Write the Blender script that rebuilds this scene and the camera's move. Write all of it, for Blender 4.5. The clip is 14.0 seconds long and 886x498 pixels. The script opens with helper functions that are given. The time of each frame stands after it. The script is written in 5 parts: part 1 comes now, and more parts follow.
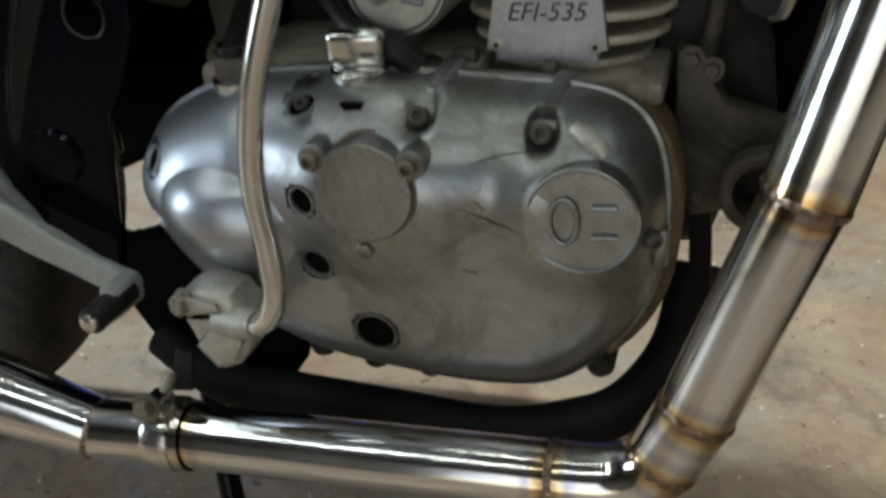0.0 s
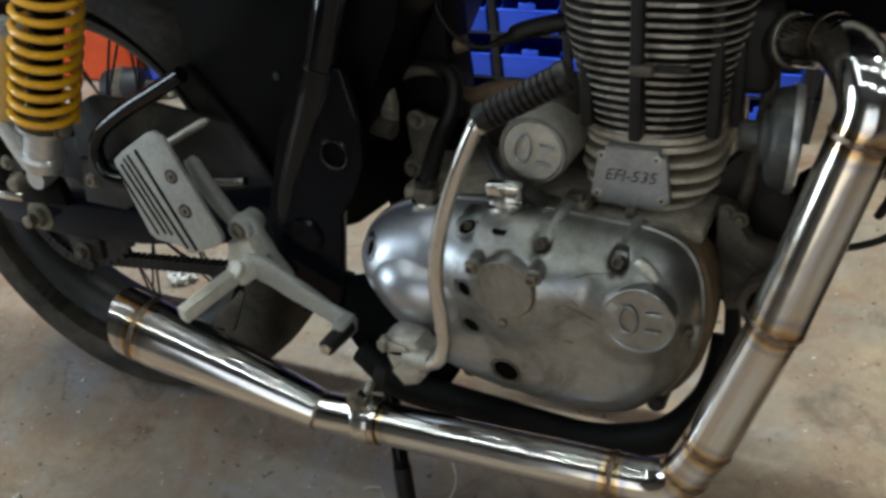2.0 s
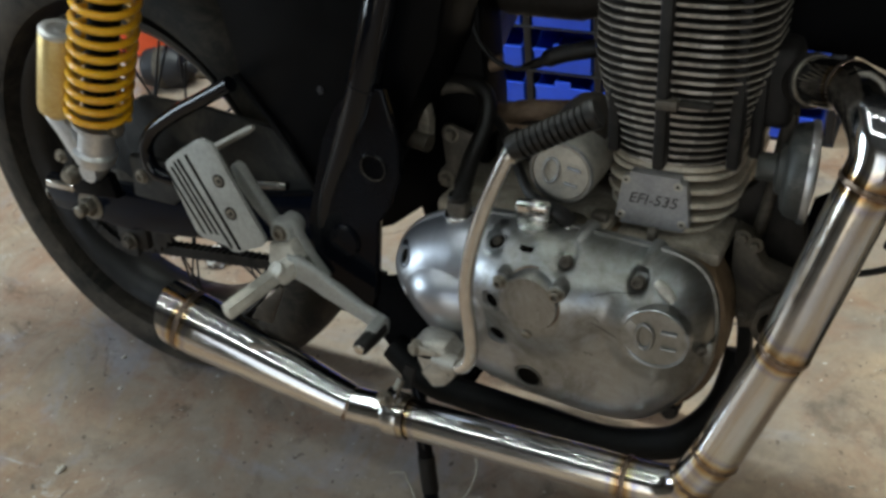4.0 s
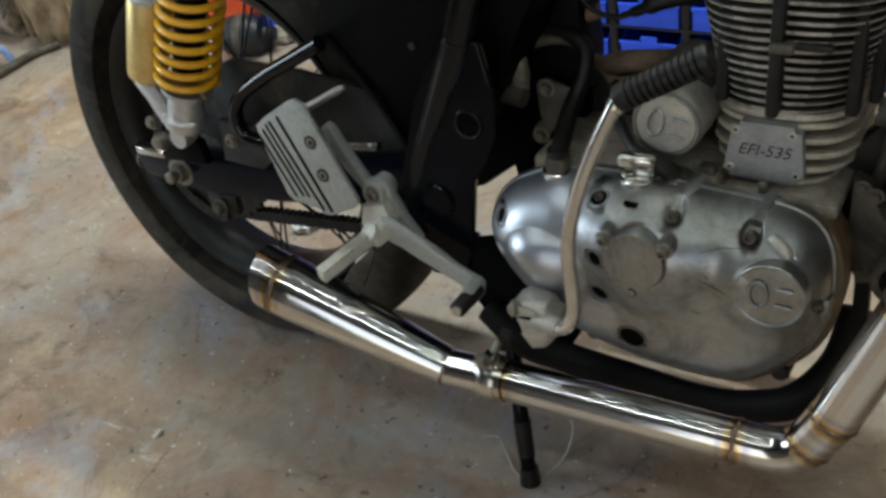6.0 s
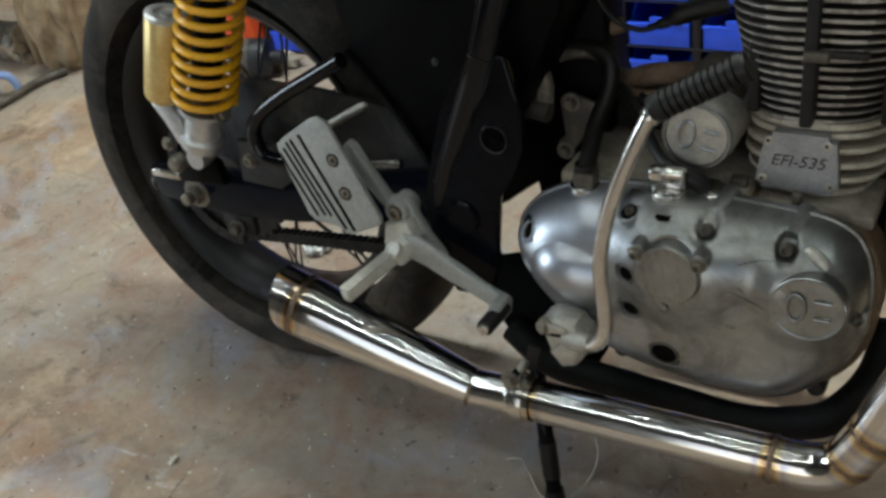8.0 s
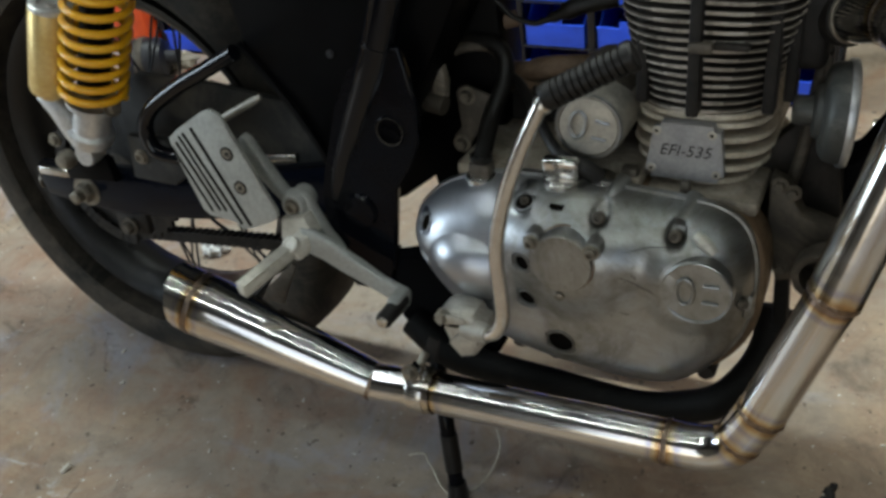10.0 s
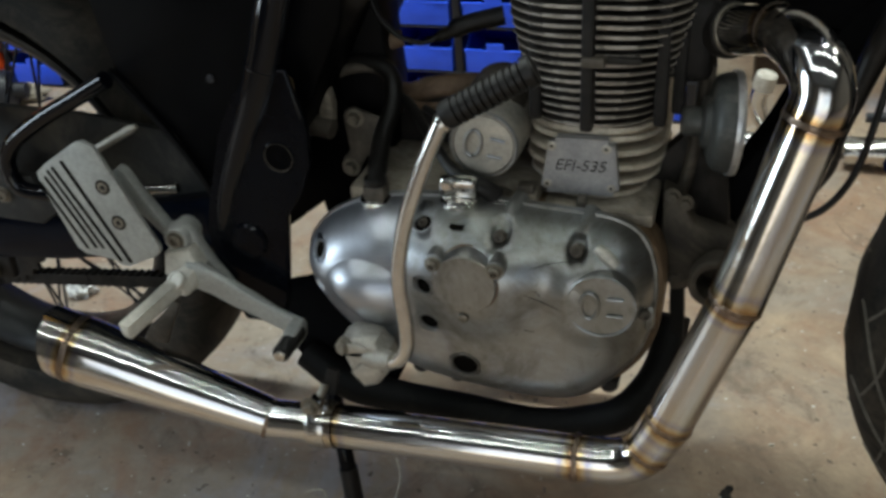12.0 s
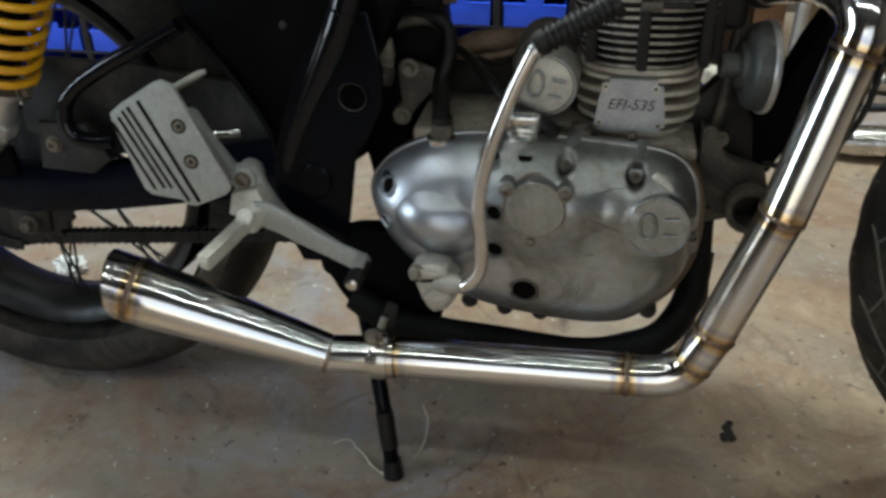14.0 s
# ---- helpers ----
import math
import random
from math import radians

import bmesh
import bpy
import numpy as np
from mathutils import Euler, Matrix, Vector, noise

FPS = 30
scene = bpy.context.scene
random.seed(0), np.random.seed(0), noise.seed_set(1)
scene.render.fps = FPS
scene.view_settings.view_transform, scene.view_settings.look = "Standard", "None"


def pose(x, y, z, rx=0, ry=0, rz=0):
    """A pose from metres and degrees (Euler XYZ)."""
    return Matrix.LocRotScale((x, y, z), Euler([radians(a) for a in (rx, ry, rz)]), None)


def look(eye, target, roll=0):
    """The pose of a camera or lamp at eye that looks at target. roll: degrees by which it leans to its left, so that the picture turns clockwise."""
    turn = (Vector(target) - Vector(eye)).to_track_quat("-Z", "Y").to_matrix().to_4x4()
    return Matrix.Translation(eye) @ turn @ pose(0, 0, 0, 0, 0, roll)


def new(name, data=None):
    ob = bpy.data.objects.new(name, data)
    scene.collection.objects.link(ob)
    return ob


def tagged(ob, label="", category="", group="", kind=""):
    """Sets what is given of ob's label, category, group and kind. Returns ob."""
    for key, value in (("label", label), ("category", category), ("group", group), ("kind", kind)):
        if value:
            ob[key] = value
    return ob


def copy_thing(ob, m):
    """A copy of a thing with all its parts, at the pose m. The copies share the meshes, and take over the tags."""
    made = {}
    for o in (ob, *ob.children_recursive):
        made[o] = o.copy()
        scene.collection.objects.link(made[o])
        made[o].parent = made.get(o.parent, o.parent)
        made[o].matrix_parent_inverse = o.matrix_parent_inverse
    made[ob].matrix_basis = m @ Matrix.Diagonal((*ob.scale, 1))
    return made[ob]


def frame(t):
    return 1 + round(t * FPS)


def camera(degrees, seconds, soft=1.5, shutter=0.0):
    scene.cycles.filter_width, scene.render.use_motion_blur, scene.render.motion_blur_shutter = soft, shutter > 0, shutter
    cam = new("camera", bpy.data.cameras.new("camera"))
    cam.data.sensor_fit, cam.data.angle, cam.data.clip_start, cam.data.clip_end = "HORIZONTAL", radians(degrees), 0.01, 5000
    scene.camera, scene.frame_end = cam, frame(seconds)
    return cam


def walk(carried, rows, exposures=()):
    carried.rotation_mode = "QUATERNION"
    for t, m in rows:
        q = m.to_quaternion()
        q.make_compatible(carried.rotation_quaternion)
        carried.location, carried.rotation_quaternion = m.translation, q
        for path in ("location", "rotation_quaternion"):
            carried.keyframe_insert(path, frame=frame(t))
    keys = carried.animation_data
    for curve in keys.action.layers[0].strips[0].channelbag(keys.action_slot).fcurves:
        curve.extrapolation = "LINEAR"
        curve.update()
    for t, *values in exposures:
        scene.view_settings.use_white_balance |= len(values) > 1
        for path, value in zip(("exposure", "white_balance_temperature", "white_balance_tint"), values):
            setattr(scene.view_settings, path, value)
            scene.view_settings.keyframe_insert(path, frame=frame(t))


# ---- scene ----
cam = camera(48.6, 14.0, soft=3.2, shutter=0.4)
FRONT_FILL_POWER, WINDOW_POWER, TUBE_POWER, EAST_POWER, WEST_POWER = 15.0, 46.0, 112.0, 12.0, 10.0
EXPOSURES = [(0.0, 0.0), (14.0, 0.0)]
PATH = [
    (0, (0.079, -0.429, 0.668), (-0.456, 1.18, -0.394), -6.1),
    (0.5, (0.089, -0.481, 0.719), (-0.448, 1.154, -0.3), -5.6),
    (1, (0.11, -0.55, 0.767), (-0.577, 1.009, -0.281), -6.1),
    (1.5, (0.139, -0.597, 0.84), (-0.689, 0.877, -0.229), -8.2),
    (2, (0.181, -0.617, 0.921), (-0.62, 0.842, -0.189), -7.9),
    (2.2, (0.198, -0.616, 0.935), (-0.636, 0.834, -0.161), -8.4),
    (4.3, (0.189, -0.637, 0.99), (-0.638, 0.74, -0.201), -7.5),
    (4.5, (0.189, -0.632, 0.981), (-0.657, 0.723, -0.221), -8.5),
    (5, (0.183, -0.632, 0.983), (-0.687, 0.71, -0.219), -8.6),
    (5.5, (0.168, -0.637, 0.98), (-0.735, 0.691, -0.212), -10.2),
    (6, (0.158, -0.635, 0.971), (-0.789, 0.659, -0.225), -11.3),
    (6.5, (0.153, -0.636, 0.971), (-0.805, 0.662, -0.211), -11.6),
    (7, (0.141, -0.631, 0.97), (-0.828, 0.669, -0.201), -11.3),
    (7.2, (0.131, -0.633, 0.969), (-0.841, 0.67, -0.196), -11.5),
    (9.3, (0.129, -0.648, 0.946), (-0.725, 0.722, -0.235), -9.3),
    (9.5, (0.133, -0.648, 0.948), (-0.693, 0.732, -0.241), -8.5),
    (10, (0.138, -0.646, 0.947), (-0.649, 0.771, -0.225), -8.6),
    (10.5, (0.139, -0.646, 0.953), (-0.619, 0.788, -0.217), -7.8),
    (11, (0.129, -0.644, 0.948), (-0.59, 0.808, -0.224), -7.4),
    (11.5, (0.114, -0.639, 0.945), (-0.513, 0.868, -0.21), -6.3),
    (12, (0.098, -0.642, 0.935), (-0.431, 0.901, -0.221), -5.6),
    (12.5, (0.079, -0.673, 0.921), (-0.336, 0.907, -0.233), -5.1),
    (13, (0.049, -0.699, 0.91), (-0.319, 0.892, -0.244), -4.8),
    (13.5, (0.01, -0.737, 0.903), (-0.333, 0.876, -0.229), -3.6),
    (14, (-0.052, -0.796, 0.9), (-0.348, 0.845, -0.204), -1.3),
]
walk(cam, [(t, look(eye, target, roll)) for t, eye, target, roll in PATH], EXPOSURES)

# ---- light: roof tubes, daylight through the open side door, two added fills ----
world = bpy.data.worlds.new("world")
scene.world = world
world.use_nodes = True
wn = world.node_tree
sky = wn.nodes.new("ShaderNodeTexSky")
sky.sky_type = "NISHITA"
sky.sun_disc = False
sky.sun_elevation, sky.sun_rotation = radians(38), radians(200)
wn.nodes["Background"].inputs["Strength"].default_value = 0.10
wn.links.new(sky.outputs[0], wn.nodes["Background"].inputs["Color"])


def area_lamp(name, m, size_x, size_y, power, colour):
    data = bpy.data.lights.new(name, "AREA")
    data.shape, data.size, data.size_y, data.energy, data.color = "RECTANGLE", size_x, size_y, power, colour
    ob = new(name, data)
    ob.matrix_world = m
    return ob


# rows of roof tubes and the open side door, with two added fills
for x, y, length, width, power in ((-1.50, 1.00, 1.6, 0.10, 0.38), (0.15, 0.95, 1.3, 0.06, 0.55), (0.5, -0.02, 4.2, 0.008, 0.08), (0.3, -1.45, 4.2, 0.03, 0.16)):
    area_lamp("ceiling_tube", pose(x, y, 2.86), length, width, TUBE_POWER * power, (0.89, 0.99, 0.95))
area_lamp("ceiling_tube_west", pose(-1.75, -0.45, 2.86, 0, 0, 90), 2.2, 0.06, WEST_POWER, (0.86, 0.96, 1.0))
# no tube is known here: added to lift the floor on the right
area_lamp("east_floor_fill", pose(1.8, 0.7, 2.86, 0, 0, 90), 1.6, 0.11, EAST_POWER, (0.95, 0.98, 0.90))
# no door is known here: a wide lamp added to fill the front
area_lamp("front_fill", look((0.4, -3.55, 1.25), (0.1, 0.0, 0.70)), 2.7, 2.3, FRONT_FILL_POWER, (0.90, 0.97, 1.0))
area_lamp("west_daylight", look((-3.38, -1.20, 1.20), (0.0, -0.2, 0.45)), 0.85, 1.4, WINDOW_POWER, (0.74, 0.89, 1.0))


# ---- materials ----
def lin(h):
    c = [int(h[i:i + 2], 16) / 255 for i in (0, 2, 4)]
    return tuple(v / 12.92 if v <= 0.04045 else ((v + 0.055) / 1.055) ** 2.4 for v in c) + (1,)


class Mat:
    """A node material with a principled shader and short calls for its textures."""

    def __init__(self, name, base=(0.5, 0.5, 0.5, 1), rough=0.5, metal=0.0, coat=0.0, spec=0.5):
        self.mat = bpy.data.materials.new(name)
        self.mat.use_nodes = True
        self.tree = self.mat.node_tree
        self.bsdf = self.tree.nodes["Principled BSDF"]
        b = self.bsdf.inputs
        b["Base Color"].default_value = base
        b["Roughness"].default_value, b["Metallic"].default_value = rough, metal
        b["Coat Weight"].default_value, b["Specular IOR Level"].default_value = coat, spec
        self.co = self.node("ShaderNodeTexCoord").outputs["Object"]

    def node(self, kind, **settings):
        n = self.tree.nodes.new(kind)
        for key, value in settings.items():
            n.inputs[key].default_value = value
        return n

    def link(self, a, b):
        self.tree.links.new(a, b)

    def noise(self, scale, detail=4.0, rough=0.6, stretch=None, warp=0.0):
        co = self.co
        if stretch:
            m = self.node("ShaderNodeMapping")
            m.inputs["Scale"].default_value = stretch
            self.link(co, m.inputs[0])
            co = m.outputs[0]
        n = self.node("ShaderNodeTexNoise", Scale=scale, Detail=detail, Roughness=rough, Distortion=warp)
        self.link(co, n.inputs["Vector"])
        return n.outputs["Fac"]

    def ramp(self, fac, *stops):
        r = self.tree.nodes.new("ShaderNodeValToRGB")
        e = r.color_ramp.elements
        while len(e) < len(stops):
            e.new(0.5)
        for el, (p, c) in zip(e, stops):
            el.position = p
            el.color = c if isinstance(c, tuple) else (c, c, c, 1)
        self.link(fac, r.inputs[0])
        return r.outputs[0]

    def mix(self, fac, a, b, mode="MIX"):
        n = self.tree.nodes.new("ShaderNodeMix")
        n.data_type, n.blend_type = "RGBA", mode
        for sock, v in ((n.inputs[0], fac), (n.inputs[6], a), (n.inputs[7], b)):
            if isinstance(v, (tuple, float, int)):
                sock.default_value = v
            else:
                self.link(v, sock)
        return n.outputs[2]

    def math(self, op, a, b=None):
        n = self.tree.nodes.new("ShaderNodeMath")
        n.operation = op
        for sock, v in zip(n.inputs, (a, b)):
            if isinstance(v, (float, int)):
                sock.default_value = v
            elif v is not None:
                self.link(v, sock)
        return n.outputs[0]

    def put(self, socket, value):
        self.link(value, self.bsdf.inputs[socket])
        return self

    def bump(self, fac, strength, distance=0.002):
        b = self.node("ShaderNodeBump", Strength=strength, Distance=distance)
        if self.bsdf.inputs["Normal"].links:
            self.link(self.bsdf.inputs["Normal"].links[0].from_socket, b.inputs["Normal"])
        self.link(fac, b.inputs["Height"])
        self.link(b.outputs[0], self.bsdf.inputs["Normal"])
        return self


def worn(name, a, b, scale=20.0, rough=(0.3, 0.55), metal=0.0, bump=0.15, coat=0.0, fine=250.0, dirt=None, dirt_at=0.62, spec=0.5):
    """A surface of two tones with fine grain, uneven gloss and, where given, dirt in patches."""
    m = Mat(name, metal=metal, coat=coat, spec=spec)
    n1, n2 = m.noise(scale, 6, 0.65, warp=0.4), m.noise(fine, 3, 0.6)
    col = m.mix(m.ramp(n1, (0.35, 0.0), (0.68, 1.0)), a, b)
    col = m.mix(0.18, col, m.ramp(n2, (0.3, 0.25), (0.7, 0.95)), "OVERLAY")
    r = m.ramp(n1, (0.3, rough[0]), (0.7, rough[1]))
    if dirt:
        n3 = m.noise(scale * 0.6, 8, 0.75, warp=0.8)
        patch = m.ramp(n3, (dirt_at - 0.12, 0.0), (dirt_at + 0.12, 0.85))
        col = m.mix(patch, col, dirt)
        r = m.mix(patch, r, (0.8, 0.8, 0.8, 1))
        if metal:
            m.put("Metallic", m.mix(patch, (metal,) * 3 + (1,), (0.1, 0.1, 0.1, 1)))
    m.put("Base Color", col).put("Roughness", r)
    if bump:
        m.bump(n2, bump, 0.0006)
        m.bump(n1, bump * 0.5, 0.0015)
    return m.mat


# the exhaust's welds: middle and radius, on the motorcycle's own axes
WELDS = [((-0.250, -0.214, 0.219), 0.0215), ((-0.006, -0.2125, 0.2225), 0.0215), ((0.057, -0.2115, 0.2440), 0.0215), ((0.0745, -0.211, 0.2790), 0.0215),
         ((0.1195, -0.209, 0.4105), 0.0222), ((0.1600, -0.190, 0.561), 0.0230), ((0.130, -0.110, 0.604), 0.0215), ((-0.523, -0.226, 0.2805), 0.0353)]


def exhaust_steel():
    """Polished stainless tube, straw to blue where the welds heated it."""
    m = Mat("polished_stainless", metal=1.0, rough=0.1)
    near = None
    for c, r in WELDS:
        # the way along the tube from this weld
        d = m.node("ShaderNodeVectorMath")
        d.operation = "DISTANCE"
        m.link(m.co, d.inputs[0])
        d.inputs[1].default_value = c
        sq = m.math("MULTIPLY", d.outputs["Value"], d.outputs["Value"])
        run = m.math("SQRT", m.math("MAXIMUM", m.math("SUBTRACT", sq, r * r), 0.0))
        near = run if near is None else m.math("MINIMUM", near, run)
    wave = m.math("MULTIPLY", m.math("SUBTRACT", m.noise(45, 4, 0.6), 0.5), 0.012)
    part_way = m.math("MULTIPLY", m.math("ADD", near, wave), 1 / 0.042)
    tint = m.ramp(part_way, (0.0, lin("94867e")), (0.05, lin("877060")), (0.12, lin("bb9d73")), (0.20, lin("d0c1a2")), (0.30, lin("b4b1bb")), (0.44, lin("d6d2c9")), (1.0, lin("d9d9d8")))
    streak = m.noise(60, 4, 0.7, stretch=(0.15, 1.0, 1.0))
    m.put("Base Color", m.mix(0.12, tint, m.ramp(streak, (0.3, 0.55), (0.7, 1.0)), "MULTIPLY"))
    m.put("Roughness", m.ramp(streak, (0.3, 0.07), (0.75, 0.2)))
    m.bump(m.noise(18, 3, 0.5), 0.08, 0.002)
    m.bump(m.noise(40, 4, 0.6, stretch=(0.12, 1.0, 1.0)), 0.025, 0.0010)
    return m.mat


def cast_alloy():
    """The polished but dulled alloy of the engine's cover: bluish sheen, brown grime, fine scratches."""
    m = Mat("cover_alloy", metal=0.95)
    cloud, fine = m.noise(14, 7, 0.7, warp=0.6), m.noise(320, 3, 0.6)
    brush = m.noise(45, 5, 0.7, stretch=(0.35, 1, 1.4), warp=0.3)
    col = m.ramp(cloud, (0.3, lin("86857f")), (0.5, lin("9b9c9a")), (0.72, lin("a9b0bb")))
    col = m.mix(m.ramp(brush, (0.45, 0.0), (0.75, 0.5)), col, lin("8c8a83"))
    grime = m.ramp(m.noise(9, 9, 0.8, warp=1.1), (0.45, 0.0), (0.63, 0.75))
    col = m.mix(grime, col, lin("686258"))
    speck = m.ramp(m.noise(120, 4, 0.7), (0.62, 0.0), (0.72, 0.5))
    col = m.mix(speck, col, lin("5a544c"))
    # the back end, painted paler for the daylight's sheen, with a ragged border
    sep = m.node("ShaderNodeSeparateXYZ")
    m.link(m.co, sep.inputs[0])
    border = m.math("ADD", sep.outputs["X"], m.math("MULTIPLY", m.math("SUBTRACT", m.noise(22, 6, 0.7, warp=0.5), 0.5), 0.09))
    lightened = m.ramp(m.math("MULTIPLY", m.math("ADD", border, 0.30), 4.0), (0.36, 0.70), (0.70, 0.0))
    col = m.mix(lightened, col, lin("b6bac2"))
    m.put("Base Color", col)
    rough = m.mix(grime, m.ramp(cloud, (0.3, 0.42), (0.7, 0.27)), (0.55, 0.55, 0.55, 1))
    m.put("Roughness", m.mix(lightened, rough, (0.34, 0.34, 0.34, 1)))
    m.bump(fine, 0.10, 0.0004).bump(m.noise(30, 6, 0.7), 0.12, 0.0012).bump(m.noise(9, 3, 0.5), 0.10, 0.003)
    return m.mat


def workshop_floor():
    """Old painted concrete: warm buff, rubbed grey, with dark oil, rusty patches and pale chips."""
    m = Mat("worn_floor", rough=0.6, spec=0.4)
    big, mid = m.noise(1.6, 6, 0.6, warp=0.6), m.noise(6.5, 8, 0.75, warp=0.6)
    fine, grit = m.noise(42, 6, 0.75), m.noise(230, 3, 0.7)
    col = m.mix(m.ramp(mid, (0.36, 0.0), (0.64, 1.0)), lin("7b6857"), lin("ad967c"))
    col = m.mix(m.ramp(big, (0.42, 0.0), (0.56, 0.75)), col, lin("958b80"))
    rust = m.ramp(m.noise(4.1, 8, 0.75, warp=1.4), (0.46, 0.0), (0.66, 0.7))
    col = m.mix(rust, col, lin("8c6750"))
    cool = m.ramp(m.noise(2.7, 7, 0.7, warp=1.0), (0.54, 0.0), (0.66, 0.65))
    col = m.mix(cool, col, lin("9496a0"))
    pale = m.ramp(m.noise(5.3, 10, 0.82, warp=1.8), (0.60, 0.0), (0.66, 0.6))
    col = m.mix(pale, col, lin("bcbab6"))
    oil = m.ramp(m.noise(8.3, 8, 0.72, warp=1.0), (0.55, 0.0), (0.70, 0.7))
    col = m.mix(oil, col, lin("483e36"))
    smear = m.ramp(m.noise(14, 6, 0.7, stretch=(0.35, 1.0, 1.0), warp=0.8), (0.58, 0.0), (0.75, 0.2))
    col = m.mix(smear, col, lin("5f5347"))
    spot = m.ramp(m.noise(60, 2, 0.5), (0.68, 0.0), (0.71, 0.75))
    col = m.mix(spot, col, lin("4b4139"))
    fleck = m.ramp(m.noise(85, 2, 0.5, stretch=(1.0, 1.3, 1.0)), (0.71, 0.0), (0.73, 0.8))
    col = m.mix(fleck, col, lin("d0cbc2"))
    crack = m.node("ShaderNodeTexVoronoi", Scale=1.7)
    crack.feature = "DISTANCE_TO_EDGE"
    wob = m.node("ShaderNodeVectorMath")
    wob.operation = "MULTIPLY_ADD"
    nz = m.node("ShaderNodeTexNoise", Scale=4.0, Detail=6.0)
    m.link(m.co, nz.inputs["Vector"])
    m.link(nz.outputs["Color"], wob.inputs[0])
    wob.inputs[1].default_value = (0.35, 0.35, 0.35)
    m.link(m.co, wob.inputs[2])
    m.link(wob.outputs[0], crack.inputs["Vector"])
    gap = m.ramp(crack.outputs["Distance"], (0.0, 0.7), (0.007, 0.0))
    gap = m.mix(1.0, gap, m.ramp(mid, (0.45, 0.0), (0.6, 1.0)), "MULTIPLY")
    col = m.mix(gap, col, lin("54483d"))
    col = m.mix(0.22, col, m.ramp(fine, (0.3, 0.25), (0.7, 0.85)), "OVERLAY")
    m.put("Base Color", col)
    m.put("Roughness", m.ramp(mid, (0.3, 0.4), (0.7, 0.66)))
    m.bump(mid, 0.12, 0.01).bump(fine, 0.25, 0.002).bump(grit, 0.2, 0.0008)
    return m.mat


STEEL = exhaust_steel()
COVER = cast_alloy()
FLOOR = workshop_floor()
WELD = worn("weld_bead", lin("8c7a68"), lin("5f554f"), 90, (0.25, 0.45), 1.0, 0.3)
CHROME = worn("dull_chrome", lin("cfccc6"), lin("b4afa6"), 40, (0.12, 0.3), 1.0, 0.08, dirt=lin("6b5d4b"), dirt_at=0.68)
BRIGHT = worn("bright_chrome", lin("d2d0cc"), lin("bfbcb6"), 40, (0.12, 0.24), 1.0, 0.05)
DIRTY = worn("dirty_alloy", lin("655e54"), lin("48423a"), 28, (0.45, 0.7), 0.5, 0.4, dirt=lin("2b241d"), dirt_at=0.55)
DARKCASE = worn("dark_crankcase", lin("2d2925"), lin("1c1916"), 30, (0.5, 0.75), 0.2, 0.4, spec=0.3, dirt=lin("12100e"))
RUSTYCASE = worn("grimy_crankcase_edge", lin("705b42"), lin("4c3c2c"), 40, (0.5, 0.8), 0.3, 0.4)
FINS = worn("pale_alloy_fins", lin("cdc4b3"), lin("aca18e"), 50, (0.5, 0.75), 0.35, 0.4, dirt=lin("5b5044"), dirt_at=0.66)
FINEDGE = worn("bare_fin_edge", lin("a8a096"), lin("7c756b"), 60, (0.45, 0.7), 0.3, 0.4, dirt=lin("3c342c"), dirt_at=0.6)
FINDUST = worn("dusty_black_fin", lin("4a443d"), lin("2a2622"), 40, (0.55, 0.8), 0.0, 0.4, spec=0.3)
BARREL = worn("black_barrel", lin("1f1c1a"), lin("141211"), 40, (0.5, 0.75), 0.0, 0.4, spec=0.3)
BLACK = worn("black_gloss_paint", lin("06070b"), lin("0a0c11"), 12, (0.05, 0.11), 0.0, 0.03, spec=0.10, dirt=lin("0c0c0d"), dirt_at=0.84)
NAVY = worn("dark_swingarm_paint", lin("070b14"), lin("0c111b"), 14, (0.06, 0.14), 0.0, 0.04, spec=0.12, dirt=lin("101114"), dirt_at=0.80)
TUBEGLOSS = worn("glossy_black_tube_paint", lin("06070b"), lin("0a0c11"), 12, (0.05, 0.10), 0.0, 0.03, spec=0.30, dirt=lin("0d0d0e"), dirt_at=0.84)
PALECAST = worn("pale_cast_alloy", lin("c9c6bb"), lin("aaa69a"), 30, (0.35, 0.55), 0.25, 0.3, dirt=lin("857d6e"), dirt_at=0.70)
WRAPPER = worn("white_wrapper_film", lin("e8e8e6"), lin("d2d3d4"), 30, (0.3, 0.5), 0.0, 0.2)
SATIN = worn("black_satin_plastic", lin("060607"), lin("09090a"), 12, (0.3, 0.48), 0.0, 0.08, spec=0.05)
RUBBER = worn("black_rubber", lin("0e0d0c"), lin("171513"), 30, (0.25, 0.55), 0.0, 0.3, spec=0.3, dirt=lin("2a2620"), dirt_at=0.68)
TYRE = worn("dusty_tyre_rubber", lin("191816"), lin("2b2925"), 22, (0.65, 0.9), 0.0, 0.7, spec=0.18, dirt=lin("4b443b"), dirt_at=0.54)
DUST = worn("dusty_groove", lin("5e5a52"), lin("413d37"), 40, (0.8, 0.95), 0.0, 0.3)
GREYPAINT = worn("grey_painted_alloy", lin("a3a49f"), lin("8f908b"), 18, (0.38, 0.55), 0.25, 0.25, dirt=lin("6a6459"), dirt_at=0.72)
HORNGREY = worn("dusty_grey_horn_paint", lin("464744"), lin("343431"), 24, (0.35, 0.6), 0.3, 0.25, dirt=lin("8a857a"), dirt_at=0.62)
GUARD = worn("dusty_black_plastic", lin("2b2b2a"), lin("1e1e1d"), 18, (0.5, 0.75), 0.0, 0.3, spec=0.3, dirt=lin("504c45"), dirt_at=0.6)
